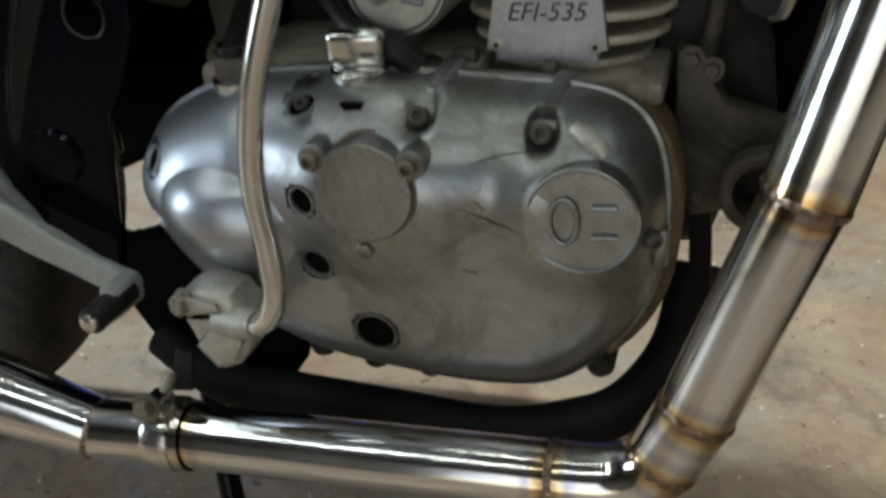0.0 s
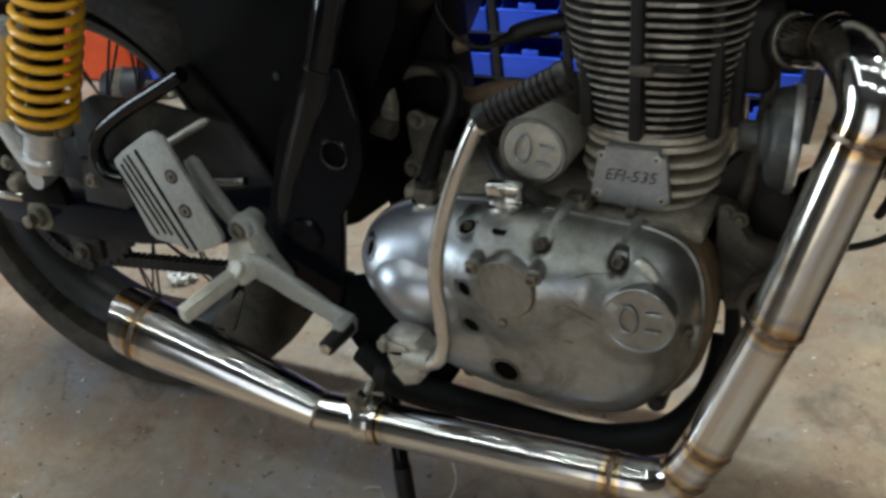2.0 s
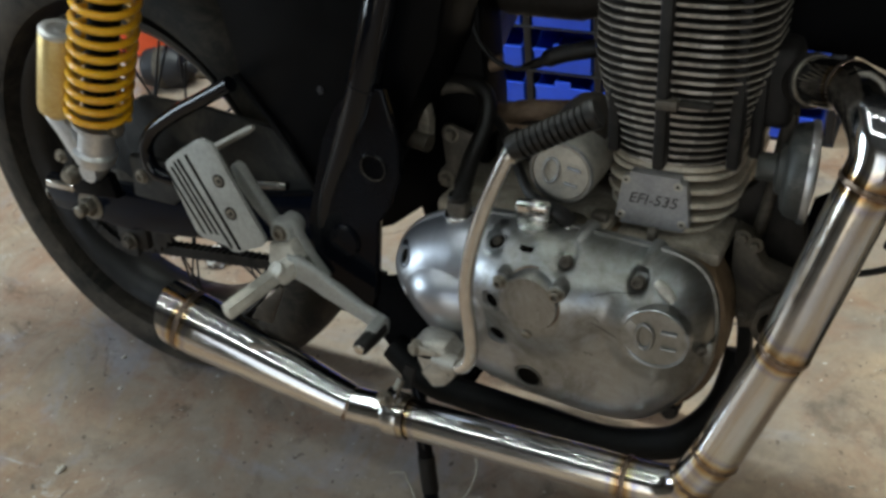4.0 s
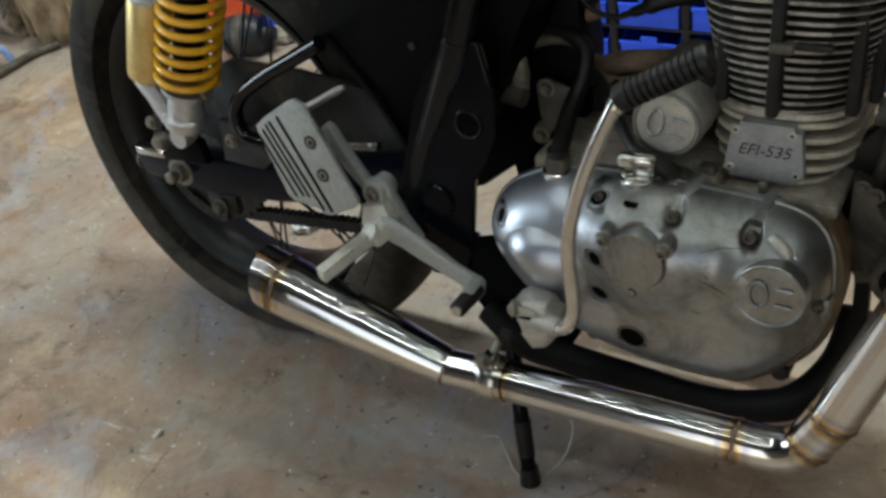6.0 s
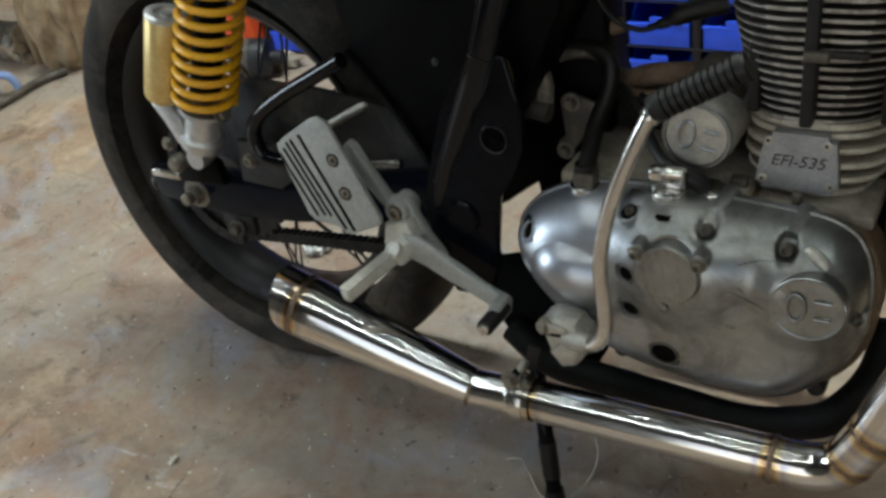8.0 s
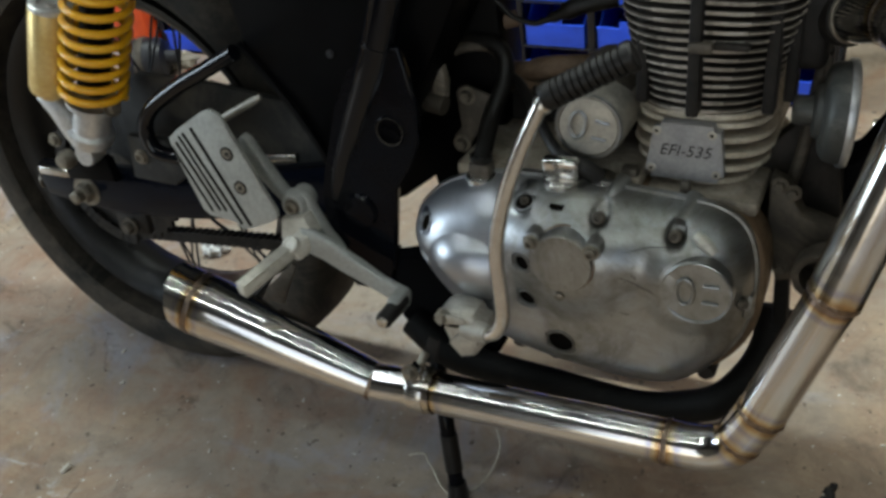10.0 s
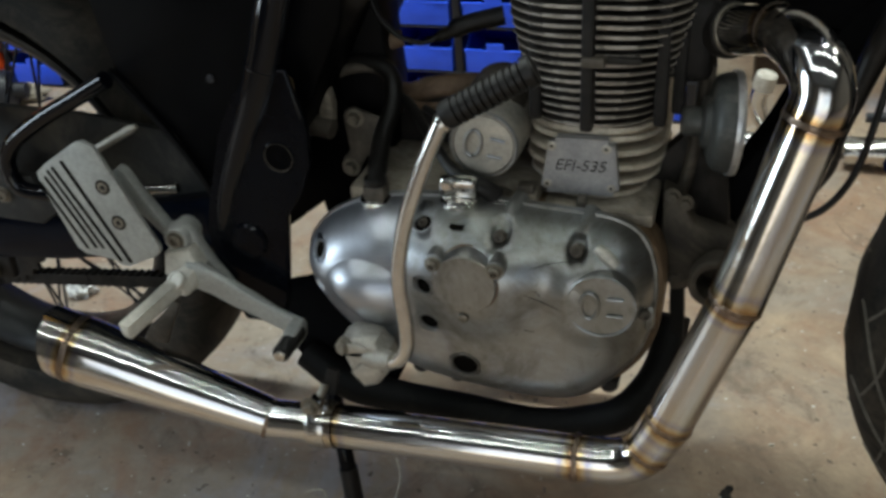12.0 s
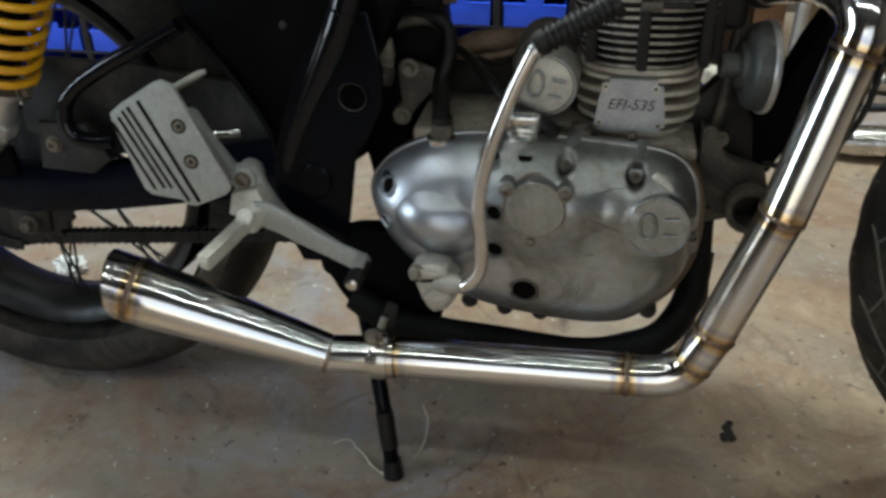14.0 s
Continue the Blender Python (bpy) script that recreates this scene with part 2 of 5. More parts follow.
RAWALLOY = worn("raw_alloy", lin("b5b1a6"), lin("98938a"), 30, (0.35, 0.55), 0.6, 0.3, dirt=lin("6d675a"), dirt_at=0.66)
YELLOW = worn("yellow_spring_paint", lin("ebb01c"), lin("d99a10"), 25, (0.25, 0.42), 0.0, 0.1, coat=0.3, dirt=lin("7a5517"), dirt_at=0.76)
GOLD = worn("gold_anodised", lin("dcc48c"), lin("cdae69"), 20, (0.34, 0.46), 0.75, 0.06)
SILVER = worn("shock_alloy", lin("cfd0d0"), lin("b3b4b4"), 25, (0.25, 0.45), 0.8, 0.12, dirt=lin("6a645b"), dirt_at=0.7)
PLATE = worn("brushed_plate", lin("a4a6a8"), lin("8d8f92"), 22, (0.32, 0.45), 0.75, 0.12)
INK = worn("black_ink", lin("141414"), lin("1c1c1c"), 60, (0.5, 0.6), 0.0, 0.0)
BOLT = worn("dull_bolt", lin("8e887c"), lin("6c655a"), 80, (0.35, 0.6), 0.8, 0.3, dirt=lin("40382f"), dirt_at=0.62)
CHAIN = worn("greasy_chain", lin("1d1a17"), lin("100f0d"), 60, (0.5, 0.75), 0.2, 0.4)
# near-black for scratches, and for shade painted into holes, slots and pipe ends
HOLE = worn("shade_and_scratch_black", lin("0c0b0a"), lin("14120f"), 40, (0.7, 0.9), 0.0, 0.2, spec=0.0)
BLUE = worn("blue_bin_plastic", lin("2c5cf0"), lin("2049d2"), 9, (0.35, 0.5), 0.0, 0.06, dirt=lin("1a2a66"), dirt_at=0.72)
ORANGE = worn("orange_plastic", lin("e8551e"), lin("d0471a"), 9, (0.35, 0.5), 0.0, 0.06)
SACK = worn("tan_sackcloth", lin("8f7a5f"), lin("6f5d48"), 25, (0.8, 0.95), 0.0, 0.5)
WHITE = worn("white_plaster", lin("5c5e61"), lin("4c4e52"), 3, (0.7, 0.9), 0.0, 0.1, dirt=lin("75767a"))
BRICKW = worn("buff_painted_wall", lin("676059"), lin("544f4a"), 4, (0.65, 0.85), 0.0, 0.2, dirt=lin("5b534a"))
WOOD = worn("brown_timber", lin("7a5638"), lin("5b3f2a"), 14, (0.5, 0.7), 0.0, 0.2)
RACK = worn("dark_rack_steel", lin("1b1c20"), lin("26262a"), 14, (0.4, 0.6), 0.3, 0.1)
WIRE = worn("pale_wire", lin("b9b2a2"), lin("8d8676"), 60, (0.4, 0.6), 0.4, 0.1)
SACKTAPE = worn("brown_cloth_tape", lin("7a6450"), lin("4d3d2e"), 50, (0.6, 0.85), 0.0, 0.4)
DARKWOOD = worn("dark_brown_timber", lin("4a3728"), lin("33261c"), 14, (0.5, 0.7), 0.0, 0.2)
PALEWOOD = worn("pale_timber", lin("a58a68"), lin("87704f"), 14, (0.5, 0.7), 0.0, 0.2)
PALEBLUE = worn("pale_blue_plastic", lin("7f93b8"), lin("5f739c"), 14, (0.4, 0.55), 0.0, 0.05)
MATTE = worn("matte_black_paint", lin("101011"), lin("141415"), 12, (0.6, 0.8), 0.0, 0.1, spec=0.0)
CRADLE = worn("dusty_black_frame_paint", lin("0f0f0f"), lin("1b1a19"), 22, (0.5, 0.75), 0.0, 0.15, spec=0.15, dirt=lin("2f2c28"), dirt_at=0.66)
FRONTALLOY = worn("oily_front_alloy", lin("5c5447"), lin("332e27"), 22, (0.45, 0.7), 0.3, 0.4, dirt=lin("1d1915"), dirt_at=0.52)
CASETOP = worn("grimy_bare_alloy", lin("b3aa9b"), lin("857b6c"), 26, (0.45, 0.7), 0.4, 0.4, dirt=lin("3a3128"), dirt_at=0.58)
CHIP = worn("pale_chip", lin("c9c3b8"), lin("a39b8c"), 60, (0.7, 0.9), 0.0, 0.2)


# ---- shapes ----
def finish(bm, angle=38):
    bmesh.ops.remove_doubles(bm, verts=bm.verts, dist=1e-6)
    bmesh.ops.recalc_face_normals(bm, faces=bm.faces)
    lim = radians(angle)
    for f in bm.faces:
        f.smooth = True
    for e in bm.edges:
        e.smooth = len(e.link_faces) == 2 and e.calc_face_angle(0) < lim
    return bm


def to_mesh(name, bm, mat, angle=38):
    finish(bm, angle)
    me = bpy.data.meshes.new(name)
    bm.to_mesh(me)
    bm.free()
    me.materials.append(mat)
    return me


def part(name, bm, mat, parent=None, label="", m=None, angle=38):
    """One mesh object from a bmesh, under its thing or part."""
    ob = new(name, to_mesh(name, bm, mat, angle))
    ob.parent = parent
    if m is not None:
        ob.matrix_basis = m
    return tagged(ob, label)


def piece(name, mesh, m, parent):
    ob = new(name, mesh)
    ob.parent = parent
    ob.matrix_basis = m
    return ob


def smooth_path(pts, n=8, closed=False):
    """A Catmull-Rom curve through points."""
    P = [Vector(p) for p in pts]
    out, N = [], len(P)
    for i in range(N if closed else N - 1):
        if closed:
            a, b, c, d = P[i - 1], P[i], P[(i + 1) % N], P[(i + 2) % N]
        else:
            a, b, c, d = P[max(i - 1, 0)], P[i], P[i + 1], P[min(i + 2, N - 1)]
        for k in range(n):
            t = k / n
            out.append(0.5 * (2 * b + (c - a) * t + (2 * a - 5 * b + 4 * c - d) * t * t + (3 * b - a - 3 * c + d) * t ** 3))
    if not closed:
        out.append(P[-1])
    return out


def ring_at(bm, c, u, v, r, seg, squash=1.0):
    return [bm.verts.new(c + r * (math.cos(2 * math.pi * k / seg) * u + squash * math.sin(2 * math.pi * k / seg) * v)) for k in range(seg)]


def bridge(bm, a, b):
    n = len(a)
    for k in range(n):
        bm.faces.new((a[k], a[(k + 1) % n], b[(k + 1) % n], b[k]))


def sweep(pts, radius, seg=20, caps=True, bm=None, up=(0, 1, 0), squash=1.0):
    """A round tube along points; radius is a number or one for each point."""
    bm = bm or bmesh.new()
    P = [Vector(p) for p in pts]
    R = radius if isinstance(radius, (list, tuple)) else [radius] * len(P)
    tang = [(P[min(i + 1, len(P) - 1)] - P[max(i - 1, 0)]).normalized() for i in range(len(P))]
    u = Vector(up) - Vector(up).dot(tang[0]) * tang[0]
    if u.length < 1e-3:
        u = tang[0].orthogonal()
    u.normalize()
    rings = []
    for i, p in enumerate(P):
        u = (u - u.dot(tang[i]) * tang[i]).normalized()
        rings.append(ring_at(bm, p, u, tang[i].cross(u), R[i], seg, squash))
    for a, b in zip(rings, rings[1:]):
        bridge(bm, a, b)
    if caps:
        bm.faces.new(rings[0][::-1])
        bm.faces.new(rings[-1])
    return bm


def lathe(profile, origin=(0, 0, 0), axis=(0, 1, 0), seg=32, bm=None, closed=False):
    """A turned shape: rows of (radius, distance along the axis)."""
    bm = bm or bmesh.new()
    o, a = Vector(origin), Vector(axis).normalized()
    u = a.orthogonal().normalized()
    if abs(a.y) > 0.99:
        u = Vector((1, 0, 0))
    v = a.cross(u)
    rings = [ring_at(bm, o + h * a, u, v, max(r, 1e-5), seg) for r, h in profile]
    for p, q in zip(rings, rings[1:]):
        bridge(bm, p, q)
    if closed:
        bridge(bm, rings[-1], rings[0])
    else:
        for r, ring in ((profile[0][0], rings[0]), (profile[-1][0], rings[-1])):
            if r > 1e-4:
                bm.faces.new(ring)
    return bm


def prism(outline, y0, y1, bevel=0.0, bm=None, seg=2):
    """A plate cut to an outline of (x, z), from y0 to y1, with rounded edges."""
    own = bmesh.new()
    vs = [own.verts.new((x, y0, z)) for x, z in outline]
    face = own.faces.new(vs)
    got = bmesh.ops.extrude_face_region(own, geom=[face])
    for v in got["geom"]:
        if isinstance(v, bmesh.types.BMVert):
            v.co.y = y1
    if bevel:
        rim = [e for e in own.edges if abs(e.verts[0].co.y - e.verts[1].co.y) < 1e-7]
        bmesh.ops.bevel(own, geom=rim, offset=bevel, segments=seg, affect="EDGES", profile=0.5)
    return join(bm, own)


def join(bm, own, m=None):
    if m is not None:
        own.transform(m)
    if bm is None:
        return own
    me = bpy.data.meshes.new("tmp")
    own.to_mesh(me)
    own.free()
    bm.from_mesh(me)
    bpy.data.meshes.remove(me)
    return bm


def box(c, s, bevel=0.0, m=None, bm=None, seg=2):
    own = bmesh.new()
    bmesh.ops.create_cube(own, size=1)
    own.transform(Matrix.Translation(c) @ Matrix.Diagonal((*s, 1)))
    if bevel:
        bmesh.ops.bevel(own, geom=own.edges[:], offset=bevel, segments=seg, affect="EDGES", profile=0.5)
    return join(bm, own, m)


def hex_bolt(c, axis, r=0.006, h=0.006, bm=None, socket=False):
    """A bolt's head with its washer; a socket head has a hollow."""
    if socket:
        prof = [(r * 1.35, -0.001), (r * 1.35, 0.001), (r, 0.001), (r, h - 0.001), (r - 0.001, h), (r * 0.55, h), (r * 0.5, h * 0.4), (0, h * 0.4)]
        return lathe(prof, c, axis, 16, bm)
    bm = lathe([(r * 1.5, -0.001), (r * 1.5, 0.0012), (0, 0.0012)], c, axis, 18, bm)
    return lathe([(r, 0), (r, h * 0.75), (r * 0.8, h), (0, h)], c, axis, 6, bm)


def text_on(name, body, m, size, depth, mat, parent, label=""):
    cu = bpy.data.curves.new(name, "FONT")
    cu.body, cu.size, cu.extrude, cu.align_x, cu.align_y, cu.shear = body, size, depth, "CENTER", "CENTER", 0.25
    tmp = new("tmp_text", cu)
    me = bpy.data.meshes.new_from_object(tmp.evaluated_get(bpy.context.evaluated_depsgraph_get()))
    bpy.data.objects.remove(tmp)
    me.materials.append(mat)
    ob = new(name, me)
    ob.parent = parent
    ob.matrix_basis = m
    return tagged(ob, label)


def line(a, b, n):
    return [Vector(a).lerp(Vector(b), k / n) for k in range(n + 1)]


# ---- the workshop ----
def structure(name, bm, mat, label):
    return tagged(part(name, bm, mat), label, name.split("_")[0], kind="structure")


W, E, S, N, TOP = -3.4, 3.2, -3.6, 1.75, 3.0
structure("floor", box(((W + E) / 2, (S + N) / 2, -0.05), (E - W + 0.4, N - S + 0.4, 0.1)), FLOOR, "worn buff painted concrete workshop floor with stains")
structure("ceiling", box(((W + E) / 2, (S + N) / 2, TOP + 0.06), (E - W + 0.4, N - S + 0.4, 0.12)), WHITE, "plain white workshop ceiling")
structure("wall_north", box(((W + E) / 2, N + 0.1, TOP / 2), (E - W + 0.4, 0.2, TOP)), BRICKW, "buff painted workshop wall behind the racks")
bm = box((W - 0.1, (S - 1.95) / 2, TOP / 2), (0.2, -1.95 - S, TOP))
box((W - 0.1, (N - 0.55) / 2, TOP / 2), (0.2, N + 0.55, TOP), bm=bm)
box((W - 0.1, -1.25, (TOP + 2.1) / 2), (0.2, 1.4, TOP - 2.1), bm=bm)
structure("wall_west", bm, BRICKW, "buff painted workshop side wall with an open door")
structure("wall_east", box((E + 0.1, (S + N) / 2, TOP / 2), (0.2, N - S, TOP)), BRICKW, "buff painted workshop end wall")
# unseen wall; its doorway is made up to go with the front fill
bm = box(((W - 1.0) / 2, S - 0.1, TOP / 2), (-1.0 - W, 0.2, TOP))
box(((1.8 + E) / 2, S - 0.1, TOP / 2), (E - 1.8, 0.2, TOP), bm=bm)
box((0.4, S - 0.1, 2.7), (2.8, 0.2, 0.6), bm=bm)
structure("wall_south", bm, BRICKW, "buff painted wall with a made-up wide doorway, unseen")

# ---- the motorcycle, leaning a little on its stand ----
bike = tagged(new("motorcycle"), "black motorcycle with polished exhaust standing on a workshop floor", "motorcycle")
bike.matrix_basis = pose(0, 0.1754, -0.0071, -6, 0, 0)
bike.empty_display_size = 0.2
AX = Vector((0, -1, 0))


def wheel(name, m, R, half, rim_r, label, grooves, sprocket):
    """A spoked wheel: hub, tyre, rim, spokes; its axle runs along y."""
    mid, rise = (R + rim_r) / 2, (R - rim_r) / 2
    hub = part(name, lathe([(0.012, -0.085), (0.03, -0.083), (0.075, -0.075), (0.078, -0.05), (0.035, -0.045), (0.032, 0.045), (0.07, 0.05), (0.072, 0.07), (0.012, 0.08)], seg=36), DIRTY, bike, label, m)
    prof = []
    for k in range(33):
        a = radians(-205 + 230 * k / 32)
        c, s = math.cos(a), math.sin(a)
        y = -half * math.copysign(abs(c) ** 0.75, c)
        prof.append((mid - rise * math.copysign(abs(s) ** 0.85, s), y))
    part("tyre", lathe(prof, seg=112, closed=True), TYRE, hub, "dusty black rubber tyre")
    bm = lathe([(rim_r + 0.004, -half * 0.72), (rim_r + 0.006, -half * 0.62), (rim_r - 0.012, -half * 0.5), (rim_r - 0.02, -0.012), (rim_r - 0.022, 0.012), (rim_r - 0.012, half * 0.5), (rim_r + 0.006, half * 0.62), (rim_r + 0.004, half * 0.72),
                (rim_r - 0.002, half * 0.7), (rim_r - 0.018, half * 0.5), (rim_r - 0.026, 0.0), (rim_r - 0.018, -half * 0.5), (rim_r - 0.002, -half * 0.7)], seg=96, closed=True)
    part("rim", bm, RUBBER, hub, "dull dark wheel rim")
    side = to_mesh("spoke", sweep([(0.033, -0.04, 0.0), (rim_r - 0.02, -0.004, 0.045)], 0.0017, 6), RACK)
    other = to_mesh("spoke", sweep([(0.033, 0.04, 0.0), (rim_r - 0.02, 0.004, -0.045)], 0.0017, 6), RACK)
    for k in range(36):
        turn = Matrix.Rotation(2 * math.pi * (k + 0.5 * (k % 2)) / 36, 4, "Y")
        mirror = Matrix.Diagonal((1, 1, -1 if k // 2 % 2 else 1, 1))
        piece("spoke", side if k % 2 else other, turn @ mirror, hub)
    if grooves:
        # curved grooves on the tread, on both flanks
        bm = bmesh.new()

        def on_tread(phi, u):
            a = radians(90) - u * radians(68)
            c, s = math.cos(a), math.sin(a)
            y = -half * math.copysign(abs(c) ** 0.75, c)
            r = mid + rise * abs(s) ** 0.85 + 0.0002
            return Vector((r * math.cos(phi), y, r * math.sin(phi)))

        for k in range(24):
            p0 = 2 * math.pi * k / 24
            for sgn in (-1, 1):
                off = 0.13 * (sgn > 0)
                sweep([on_tread(p0 + off + 0.34 * t ** 1.6, sgn * (0.10 + 0.86 * t)) for t in [i / 14 for i in range(15)]], 0.0017, 5, bm=bm)
                sweep([on_tread(p0 + off + 0.10 + 0.20 * t, sgn * (0.92 - 0.55 * t * t)) for t in [i / 10 for i in range(11)]], 0.0014, 5, bm=bm)
        tagged(part("tread_groove", bm, DUST, hub, "dusty curved tread grooves"), kind="stuff")
    if sprocket:
        prof = []
        for k in range(38 * 4):
            a = 2 * math.pi * k / (38 * 4)
            r = 0.092 + (0.005 if k % 4 in (1, 2) else 0)
            prof.append((r * math.cos(a), r * math.sin(a)))
        part("sprocket", prism(prof, -0.083, -0.077, 0.0006), CHAIN, hub, "greasy toothed rear sprocket")
    return hub


RAX = Vector((-0.753, 0.015, 0.332))
wheel("rear_wheel", pose(*RAX, 0, 0, -2.9), 0.320, 0.064, 0.229, "spoked rear wheel with a wide dusty tyre", False, True)
FRONT = bike.matrix_basis.inverted() @ pose(0.537, 0.1786, 0.3145) @ pose(0, 0, 0, 0, 0, 11) @ pose(0, 0, 0, -8)
wheel("front_wheel", FRONT, 0.315, 0.048, 0.229, "spoked front wheel turned to one side", True, False)

# front mudguard and fork leg
bm = bmesh.new()
rows = []
for k in range(25):
    a = radians(50 + 103 * k / 24)
    rows.append([bm.verts.new(FRONT @ Vector(((0.335 - 0.02 * abs(u) ** 3) * math.cos(a), 0.072 * u, (0.335 - 0.02 * abs(u) ** 3) * math.sin(a)))) for u in (-1, -0.7, -0.35, 0, 0.35, 0.7, 1)])
for a, b in zip(rows, rows[1:]):
    for k in range(6):
        bm.faces.new((a[k], a[k + 1], b[k + 1], b[k]))
bmesh.ops.solidify(bm, geom=bm.faces[:], thickness=0.003)
part("front_mudguard", bm, SATIN, bike, "black curved front mudguard")
for y in (-0.095, 0.095):
    part("fork_leg", sweep([FRONT @ Vector((0.0, y, 0.0)), FRONT @ Vector((-0.1, y, 0.28)), FRONT @ Vector((-0.2, y, 0.56))], 0.022, 20), SATIN, bike, "black front fork leg")

# ---- engine ----
OUTLINE = [(-0.281, 0.377), (-0.270, 0.408), (-0.240, 0.432), (-0.190, 0.447), (-0.120, 0.450), (-0.040, 0.446), (0.014, 0.440), (0.040, 0.420), (0.050, 0.380),
           (0.046, 0.328), (0.028, 0.288), (-0.004, 0.258), (-0.045, 0.249), (-0.100, 0.252), (-0.165, 0.264), (-0.222, 0.294), (-0.262, 0.333)]
outline = [(p.x, p.y) for p in smooth_path([(x, z, 0) for x, z in OUTLINE], 6, True)]


def grown(pts, d):
    c = Vector((sum(p[0] for p in pts) / len(pts), sum(p[1] for p in pts) / len(pts)))
    return [tuple(c + (Vector(p) - c) * (1 + d / (Vector(p) - c).length)) for p in pts]


part("crankcase", prism(grown(outline, -0.012), -0.152, 0.13, 0.006), DARKCASE, bike, "grimy dark alloy crankcase")
part("crankcase_joint", prism([(x + 0.012, z - 0.005) for x, z in grown(outline, -0.003)], -0.141, -0.10, 0.003), RUSTYCASE, bike, "brown stained crankcase joint")


HOLES = [(-0.2575, 0.4015, 0.0084), (-0.2610, 0.3610, 0.0084), (-0.146, 0.349, 0.0088), (-0.115, 0.303, 0.0125), (-0.154, 0.4395, 0.0085), (-0.1465, 0.393, 0.0078)]
POCKETS = [(-0.0815, 0.4360, 0.0078), (-0.0145, 0.4270, 0.0082)]
GRID = []


def cover_depth(x, z, d):
    """How far the domed cover stands out, without its holes; d is the way from its edge."""
    k = min(d / 0.060, 1.0)
    y = 0.148 + 0.052 * (1 - (1 - k) ** 2.2) ** 0.60
    # the flat, higher ground round the inspection cover, and the lower front
    g = max(0.0, min(1.0, (math.hypot(x + 0.107, z - 0.4025) - 0.024) / 0.056))
    y += 0.0145 * (1 - g * g * (3 - 2 * g))
    y -= 0.010 * max(0.0, min(1.0, (x + 0.02) / 0.07)) * k
    # the long bulge at the back
    c, s = math.cos(radians(-16)), math.sin(radians(-16))
    p, q = (x + 0.203) * c + (z - 0.371) * s, -(x + 0.203) * s + (z - 0.371) * c
    e = (p / 0.045) ** 2 + (q / 0.032) ** 2
    if e < 1:
        y += 0.016 * (1 - e) ** 0.9
    # swell under the badge
    g = math.hypot(x - 0.010, z - 0.387)
    g = max(0.0, min(1.0, (g - 0.030) / 0.026))
    y += 0.006 * (1 - g * g * (3 - 2 * g))
    return y


def engine_cover():
    """The domed alloy cover over the timing gears, with its pockets, screw holes and bulge."""
    ring = smooth_path([(x, z, 0) for x, z in OUTLINE], 22, True)
    bm = bmesh.new()
    rows = []
    for i in range(100):
        v = (i / 99) ** 1.25
        row = []
        for p in ring:
            mx = max(-0.20, min(-0.03, p.x))
            mp = Vector((mx, 0.376 - 0.028 * (mx + 0.2) / 0.17, 0))
            q = p.lerp(mp, v)
            y = cover_depth(q.x, q.y, (q - p).length)
            GRID.append((q.x, y, q.y))
            for hx, hz, hr in HOLES:
                y -= 0.022 * (1 - max(0.0, min(1.0, (math.hypot(q.x - hx, q.y - hz) - hr - 0.0004) / 0.0012)))
            for hx, hz, hr in POCKETS:
                g = math.hypot(q.x - hx, (q.y - hz) if q.y < hz else (q.y - hz) * 0.8)
                y -= 0.012 * (1 - max(0.0, min(1.0, (g - hr + 0.002) / 0.004)))
            row.append(bm.verts.new((q.x, -max(y, 0.1385), q.y)))
        rows.append(row)
    skirt = [bm.verts.new((v.co.x, -0.138, v.co.z)) for v in rows[0]]
    bridge(bm, skirt, rows[0])
    for a, b in zip(rows, rows[1:]):
        bridge(bm, a, b)
    return bm


def on_cover(x, z):
    """The cover's surface over a place (x, z): the point and the way out of the surface."""
    pts = np.array(GRID)
    near = pts[np.argsort((pts[:, 0] - x) ** 2 + (pts[:, 2] - z) ** 2)[:60]]
    a, b, c = np.linalg.lstsq(np.column_stack([near[:, 0] - x, near[:, 2] - z, np.ones(len(near))]), near[:, 1], rcond=None)[0]
    return Vector((x, -float(c), z)), Vector((-float(a), -1.0, -float(b))).normalized()


cover = part("engine_cover", engine_cover(), COVER, bike, "polished alloy engine side cover with dull grime", angle=50)
# the cover's flange, a thin lip all round
part("flange", prism(grown(outline, 0.003), -0.146, -0.139, 0.001), COVER, cover)
# inspection cover with three lugs and screws
INS = Vector((-0.107, 0, 0.4025))
bm = lathe([(0.0285, 0.185), (0.0285, 0.2168), (0.0278, 0.2178), (0.0, 0.2182)], INS, AX, 48)
for x, z in ((-0.134, 0.421), (-0.079, 0.4195)):
    part("screw_lug", lathe([(0.0085, 0.185), (0.0085, 0.2160), (0.0075, 0.2170), (0, 0.2170)], (x, 0, z), AX, 20), COVER, cover)
inspection = part("inspection_cover", bm, COVER, cover, "round alloy inspection cover")
p, n = on_cover(-0.1100, 0.3660)
part("rivet", lathe([(0.0050, -0.003), (0.0050, 0.0022), (0.0038, 0.0032), (0, 0.0034)], p, n, 20), BOLT, cover)
for x, z in ((-0.134, 0.421), (-0.079, 0.4195)):
    part("screw", hex_bolt((x, -0.2170, z), AX, 0.0052, 0.006, socket=True), BOLT, cover)
# grime in the seam round the inspection cover and running on from it
seam = [on_cover(INS.x + 0.0293 * math.cos(2 * math.pi * k / 40), INS.z + 0.0293 * math.sin(2 * math.pi * k / 40))[0] + AX * 0.0002 for k in range(9, 46)]
part("grime_seam", sweep(seam, [0.0004 + 0.0009 * (0.5 + 0.5 * math.sin(k * 0.7)) for k in range(len(seam))], 6), SACKTAPE, cover)
# badge: a ring and plain raised shapes
BAD = Vector((0.010, 0, 0.387))
